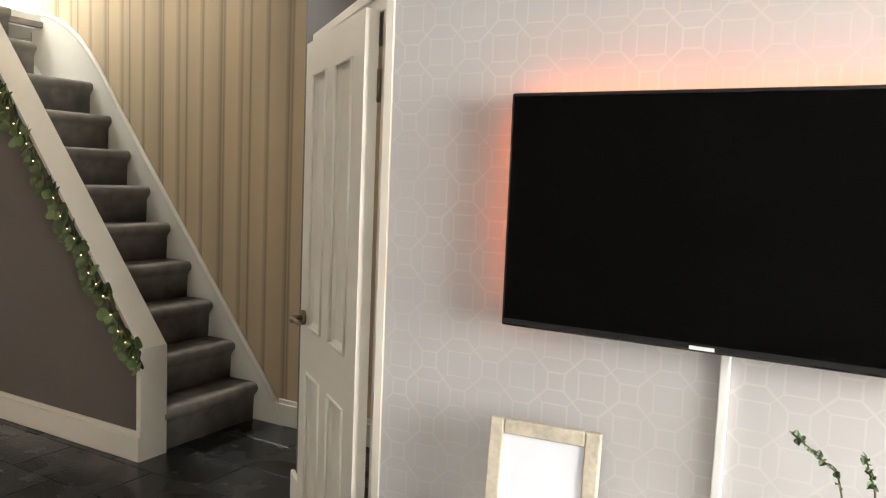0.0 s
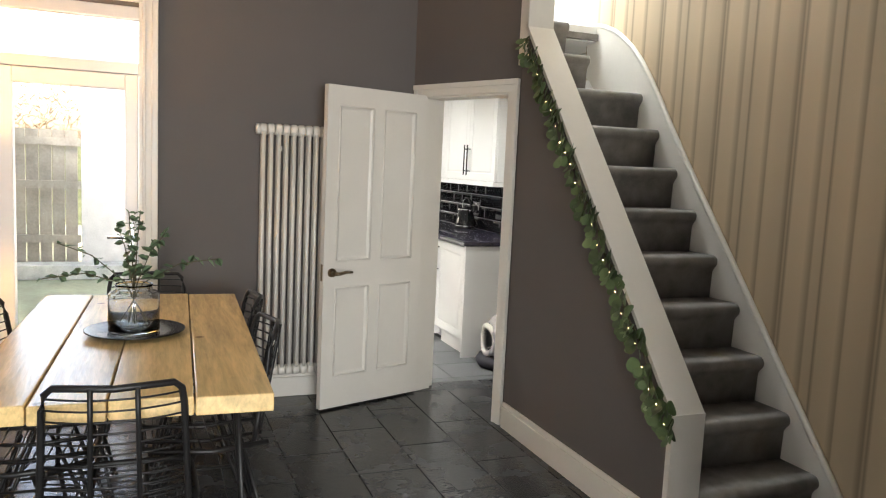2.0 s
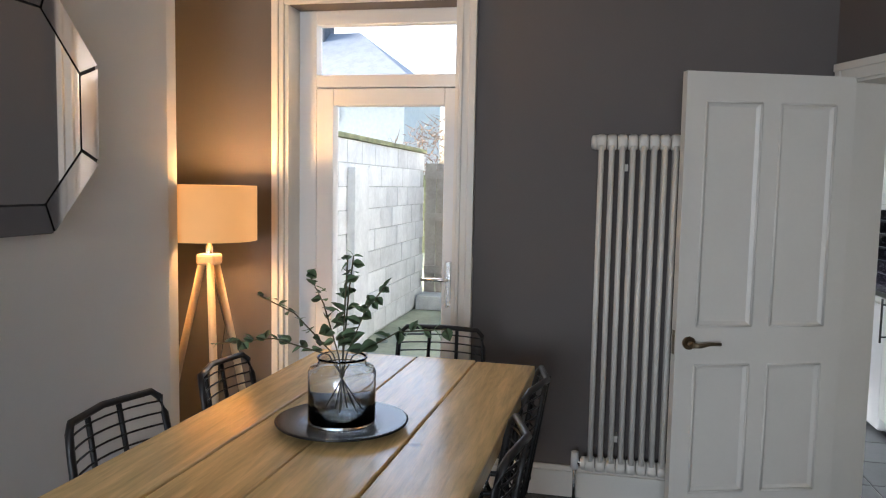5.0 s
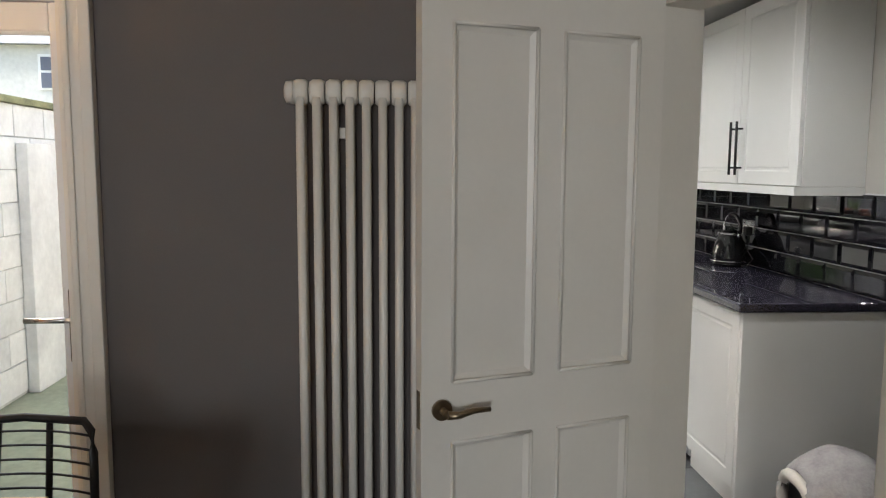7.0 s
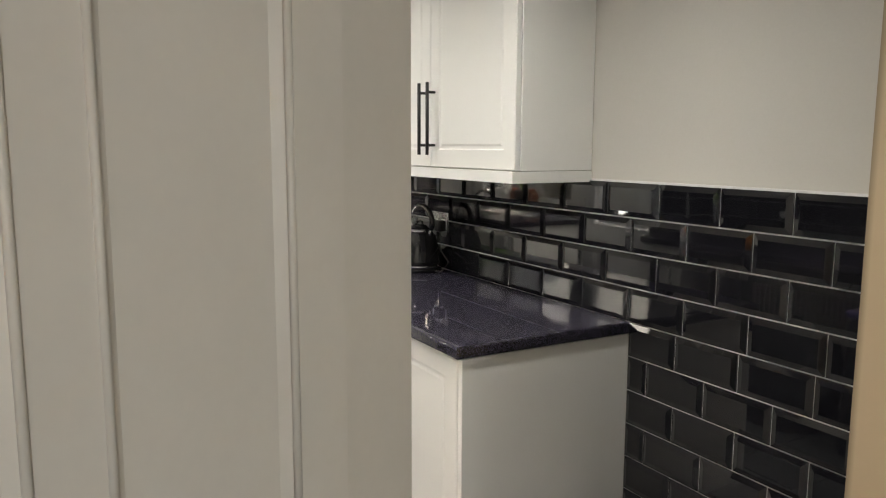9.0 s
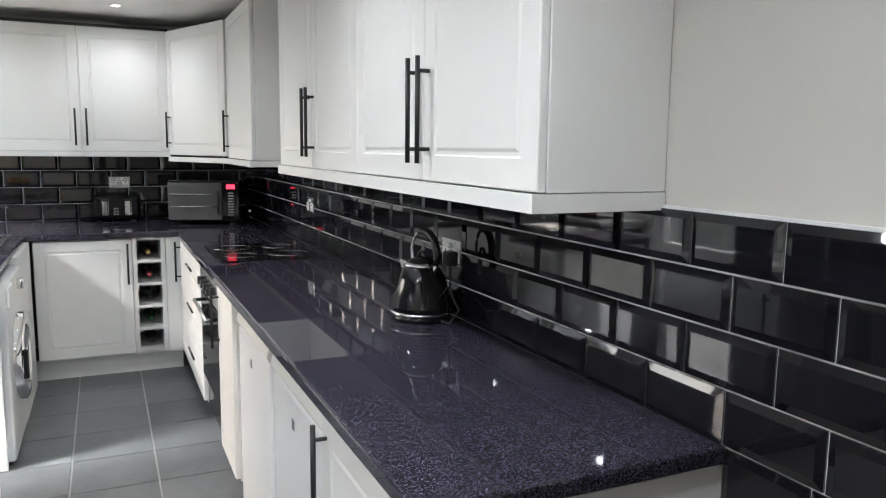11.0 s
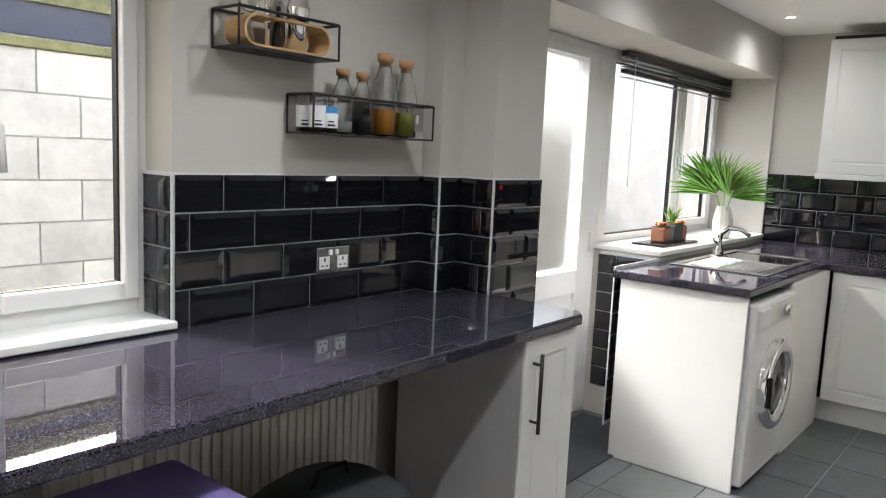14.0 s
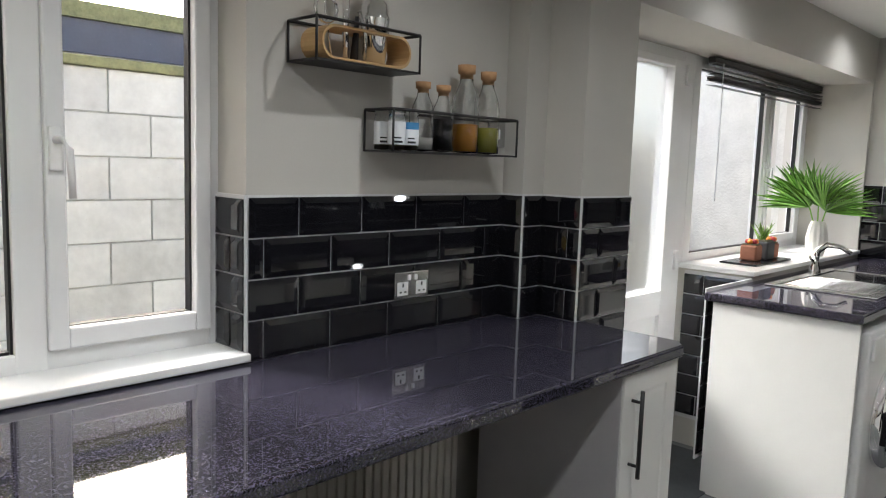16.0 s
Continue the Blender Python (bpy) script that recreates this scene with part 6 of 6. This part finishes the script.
for f in bm.faces:
    f.smooth = True
bmesh.ops.solidify(bm, geom=bm.faces[:], thickness=0.03)
part("cave", bm, "fabric", pb)
rim = [(-0.02 + 0.13 * math.cos(k * 0.2856), -0.225 + 0.03 * abs(math.cos(k * 0.2856)), 0.25 + 0.13 * math.sin(k * 0.2856)) for k in range(22)]
part("rim", tube(rim, 0.028, 8, closed=True), "plushwhite", pb, "cream plush rim")
part("cushion", lathe([(0, 0), (0.28, 0.0), (0.31, 0.05), (0.28, 0.1), (0, 0.11)], 28), "darkfabric", pb, "charcoal base cushion")
solid("door_mat", box((-9.2, 0.9, 0.001), (-8.2, 1.32, 0.01), 0.003), "mat_grey", "grey ribbed mat at the back door", "mat")
skirting("baseboard_kitchen", [((-9.27, 1.25), (-8.98, 1.25), (0, 1))])

# ---- outside ----
setting("ground", box((-60, -60, -0.3), (-5.5, 60, -0.12)), "concrete", "mossy concrete yard", "ground")
yw = setting("wall_yard", box((-11.5, -1.42, -0.12), (-5.5, -1.19, 1.88)), "mortar", "stained white block yard wall", "wall")
nb = setting("backdrop_neighbour", box((-12.5, -3.2, -0.12), (-5.5, -1.6, 2.0)), "render", "neighbouring extension behind the yard wall", "backdrop")
solid("wall_coping", boxes(((-11.5, -1.46, 1.881), (-5.5, -1.15, 1.93)), bevel=0.008), "moss", "mossy coping on the yard wall", "coping")
solid("fascia_board", box((-8.0, -1.65, 1.99), (-5.5, -1.585, 2.17)), "fascia", "blue-grey fascia board over the yard wall", "fascia")
solid("flat_roof_edge", box((-8.0, -3.2, 2.171), (-5.5, -1.56, 2.26)), "moss", "mossy flat roof edge", "roof")
fence = thing("fence", "weathered timber gate across the yard end", "fence")
setting("backdrop_outbuilding", box((-16, -0.36, -0.12), (-11.4, 3.5, 3.0)), "render", "pebbledashed outbuilding beyond the kitchen", "backdrop")
for k in range(5):
    part("board", box((-11.5, -1.15 + k * 0.15, -0.1), (-11.47, -1.01 + k * 0.15, 1.75)), "fence", fence)
part("rail", boxes(((-11.468, -1.15, 0.3), (-11.43, -0.37, 0.4)), ((-11.468, -1.15, 1.0), (-11.43, -0.37, 1.1)), ((-11.468, -1.15, 1.55), (-11.43, -0.37, 1.65))), "fence", fence)
solid("yard_step", box((-11.39, -1.15, -0.119), (-11.0, 0.6, 0.06), 0.01), "mortar", "low stone step at the gate", "step")
solid("yard_pillar", box((-8.85, -1.176, -0.12), (-8.42, -1.1, 1.62), 0.006), "block", "white painted block pillar on the yard wall", "pillar")
setting("wall_kitchen_outer", boxes(((-11.3, 0.66, -0.12), (-9.3, 0.715, 0.95)), ((-8.04, 0.66, -0.12), (-5.5, 0.715, 0.93)), ((-11.3, 0.66, 2.08), (-5.5, 0.715, 2.7)), ((-8.04, 0.66, 0.93), (-6.6, 0.715, 2.08)), ((-11.3, 0.66, 0.95), (-11.05, 0.715, 2.08))), "render", "rendered outside wall of the kitchen", "wall")
hs = thing("neighbour_house", "far house with hipped slate roof and chimney", "house")
part("wall", box((-31, -12.0, -0.12), (-25.5, -5.2, 4.85)), "render", hs)
bm = bmesh.new()
q = [bm.verts.new(v) for v in ((-31.3, -12.3, 4.85), (-25.2, -12.3, 4.85), (-25.2, -4.9, 4.85), (-31.3, -4.9, 4.85))]
r1, r2v = bm.verts.new((-28.2, -9.0, 6.9)), bm.verts.new((-28.2, -7.6, 6.9))
for f in ((q[0], q[1], r1), (q[1], q[2], r2v, r1), (q[2], q[3], r2v), (q[3], q[0], r1, r2v), (q[3], q[2], q[1], q[0])):
    bm.faces.new(f)
bmesh.ops.recalc_face_normals(bm, faces=bm.faces)
roof = part("roof", bm, "roof", hs, "hipped grey slate roof")
part("chimney", boxes(((-28.6, -9.9, 6.0), (-27.6, -8.75, 7.9)), ((-28.7, -10.0, 7.7), (-27.5, -8.65, 7.85))), "brickgrey", roof, "dark brick chimney stack")
wf = part("window", boxes(((-25.5, -8.6, 3.6), (-25.45, -7.4, 4.6))), "whiteplastic", hs)
part("pane", boxes(((-25.45, -8.52, 4.15), (-25.43, -7.48, 4.52)), ((-25.45, -8.52, 3.66), (-25.43, -7.48, 4.08))), "fascia", wf)
hedge = bmesh.new()
for k in range(2600):
    p = Vector((rnd.uniform(-21, -18.5), rnd.uniform(-4.2, 1.2), 0))
    p.z = 1.7 + rnd.uniform(0, 1.5) * math.sin((p.y + 4.4) / 5.8 * math.pi) ** 0.7
    d = Vector((rnd.uniform(-1, 1), rnd.uniform(-1, 1), rnd.uniform(0, 1))).normalized() * rnd.uniform(0.15, 0.4)
    s = Vector((rnd.uniform(-1, 1), rnd.uniform(-1, 1), rnd.uniform(-1, 1))).normalized() * 0.015
    hedge.faces.new([hedge.verts.new(v) for v in (p - s, p + s, p + d)])
hd = solid("hedge", hedge, "brush", "bare brown hedge beyond the yard", "hedge")
hd["kind"] = "stuff"
setting("backdrop_bank", box((-21.5, -4.5, -0.12), (-18.8, 1.3, 1.7)), "moss", "grassy bank under the hedge", "backdrop")

# ---- pieces of walls and floors ----
TH = {}


def wall_tile(parent, x, y, z, w, h, turn):
    """A bevelled gloss tile; (x, y, z) is its lower corner, turn the way it faces."""
    key = (round(w, 3), round(h, 3))
    if key not in TH:
        bm = bmesh.new()
        g, b = 0.0022, min(0.016, w * 0.3)
        loops = [(g, 0.0), (g, 0.004), (g + b, 0.0095)]
        rings = [[bm.verts.new(v) for v in ((i, -d, i), (w - i, -d, i), (w - i, -d, h - i), (i, -d, h - i))] for i, d in loops]
        for a, c in zip(rings, rings[1:]):
            for k in range(4):
                bm.faces.new((a[k], a[(k + 1) % 4], c[(k + 1) % 4], c[k]))
        bm.faces.new(rings[-1])
        bmesh.ops.recalc_face_normals(bm, faces=bm.faces)
        TH[key] = mesh_of("tile", bm, "tile")
    piece("tile", TH[key], parent, pose(x, y, z, 0, 0, turn))


def tile_run(parent, origin, step, turn, length, z0, rows, pitch, wide=0.22, shift=0.0):
    for r in range(rows):
        a = -wide * 0.5 * ((r + 1) % 2) - shift
        while a < length - 1e-4:
            lo, hi = max(a, 0), min(a + wide, length)
            if hi - lo > 0.012:
                wall_tile(parent, origin[0] + step[0] * lo, origin[1] + step[1] * lo, z0 + r * pitch, hi - lo, pitch, turn)
            a += wide


def tiled(name, lo, hi, label):
    return setting(name, box(lo, hi), "grout", label, "tiles")


P = 0.1085
nt_ = tiled("tiles_north", (-11.05, 3.381, WT), (-4.53, 3.389, WT + 4 * P + 0.004), "black bevelled metro tiles with white grout")
tile_run(nt_, (-11.05, 3.381), (1, 0), 0, 6.52, WT, 4, P, shift=0.126)
nl = tiled("tiles_north_low", (-6.0, 3.381, 0), (-4.53, 3.389, WT - 0.001), "black bevelled metro tiles down to the floor")
tile_run(nl, (-6.0, 3.381), (1, 0), 0, 1.47, WT - 8 * P, 8, P, shift=0.03)
te = tiled("tiles_end", (-11.059, 0.86, WT), (-11.051, 3.38, WT + 0.48), "black bevelled metro tiles on the end wall")
tile_run(te, (-11.051, 0.9), (0, 1), 90, 2.48, WT, 4, 0.12, 0.23)
tsd = tiled("tiles_south", (-7.6, 1.001, WT), (-6.57, 1.009, WT + 4 * P + 0.004), "black bevelled metro tiles beside the window")
tile_run(tsd, (-6.57, 1.009), (-1, 0), 180, 1.03, WT, 4, P, shift=0.064)
trv = tiled("tiles_reveal", (-6.569, 0.862, WT), (-6.561, 1.008, WT + 4 * P + 0.004), "black bevelled metro tiles in the window reveal")
tile_run(trv, (-6.561, 0.865), (0, 1), 90, 0.142, WT + 0.028, 4, P - 0.008, 0.15, shift=-0.0)
tp = tiled("tiles_pier", (-7.599, 1.01, WT), (-7.591, 1.098, WT + 4 * P + 0.004), "black bevelled metro tiles on the stepped pier")
tile_run(tp, (-7.591, 1.01), (0, 1), 90, 0.088, WT, 4, P)
tp2 = tiled("tiles_pier_step", (-7.711, 1.091, WT), (-7.6, 1.098, WT + 4 * P + 0.004), "black bevelled metro tiles on the stepped pier")
tile_run(tp2, (-7.6, 1.098), (-1, 0), 180, 0.111, WT, 4, P)
tp3 = tiled("tiles_pier_side", (-7.719, 1.1, WT), (-7.711, 1.258, WT + 4 * P + 0.004), "black bevelled metro tiles on the stepped pier")
tile_run(tp3, (-7.711, 1.1), (0, 1), 90, 0.158, WT, 4, P)
tp4 = tiled("tiles_pier_front", (-8.04, 1.251, 0.5), (-7.72, 1.259, WT + 4 * P + 0.004), "black bevelled metro tiles on the stepped pier")
tile_run(tp4, (-7.72, 1.259), (-1, 0), 180, 0.32, WT, 4, P)
tile_run(tp4, (-7.76, 1.259), (-1, 0), 180, 0.28, WT - 3 * P, 3, P)
tk = tiled("tiles_sink_side", (-9.27, 1.251, 0.15), (-8.75, 1.259, 0.945), "black bevelled metro tiles below the sink sill")
tile_run(tk, (-8.75, 1.259), (-1, 0), 180, 0.52, 0.17, 7, P)
tk2 = tiled("tiles_sink_return", (-9.268, 0.9, 0.15), (-9.262, 1.25, 0.945), "black bevelled metro tiles by the back door")
tile_run(tk2, (-9.262, 0.9), (0, 1), 90, 0.35, 0.17, 7, P)

FT = {}


def floor_tile(name, parent, x0, y0, x1, y1, gap, material):
    w, d = round(x1 - x0 - gap, 3), round(y1 - y0 - gap, 3)
    if w < 0.02 or d < 0.02:
        return
    key = (w, d, material)
    if key not in FT:
        bm = bmesh.new()
        e = 0.002
        rings = [[bm.verts.new(v) for v in ((i, i, z), (w - i, i, z), (w - i, d - i, z), (i, d - i, z))] for i, z in ((0, -0.008), (0, -0.0015), (e, 0))]
        for a, c in zip(rings, rings[1:]):
            for k in range(4):
                bm.faces.new((a[k], a[(k + 1) % 4], c[(k + 1) % 4], c[k]))
        bm.faces.new(rings[-1])
        bmesh.ops.recalc_face_normals(bm, faces=bm.faces)
        FT[key] = mesh_of(name, bm, material)
    piece(name, FT[key], parent, pose(x0 + gap / 2, y0 + gap / 2, rnd.uniform(-0.0006, 0.0)))


fd, fk = bpy.data.objects["floor_dining"], bpy.data.objects["floor_kitchen"]
row = 0
y = 2.05 - 15 * 0.31
while y < 3.4:
    x = -5.42 - (0.3 if row % 2 else 0.0) - 0.13
    while x < 1.6:
        floor_tile("slate_tile", fd, max(x, -5.42), max(y, -2.4), x + 0.6, min(y + 0.31, 3.4), 0.005, "slate")
        x += 0.6
    y += 0.31
    row += 1
s = 0.36
y = 2.15 - 4 * s
while y < 3.4:
    x = -8.75 - 7 * s
    while x < -5.42:
        floor_tile("floor_tile", fk, max(x, -11.05), max(y, 0.73), min(x + s, -5.42), min(y + s, 3.38), 0.008, "ftile")
        x += s
    y += s

bk = {}
for r in range(9):
    z = -0.1 + r * 0.22
    x = -11.5 + (0.22 if r % 2 else 0.0)
    while x < -5.6:
        w = min(0.44, -5.5 - x)
        key = round(w, 2)
        if key not in bk:
            bk[key] = mesh_of("block", box((0.004, 0, 0.004), (w - 0.004, 0.012, 0.216), 0.003), "block")
        piece("block", bk[key], yw, pose(x, -1.19 + rnd.uniform(-0.002, 0.002), z))
        x += 0.44
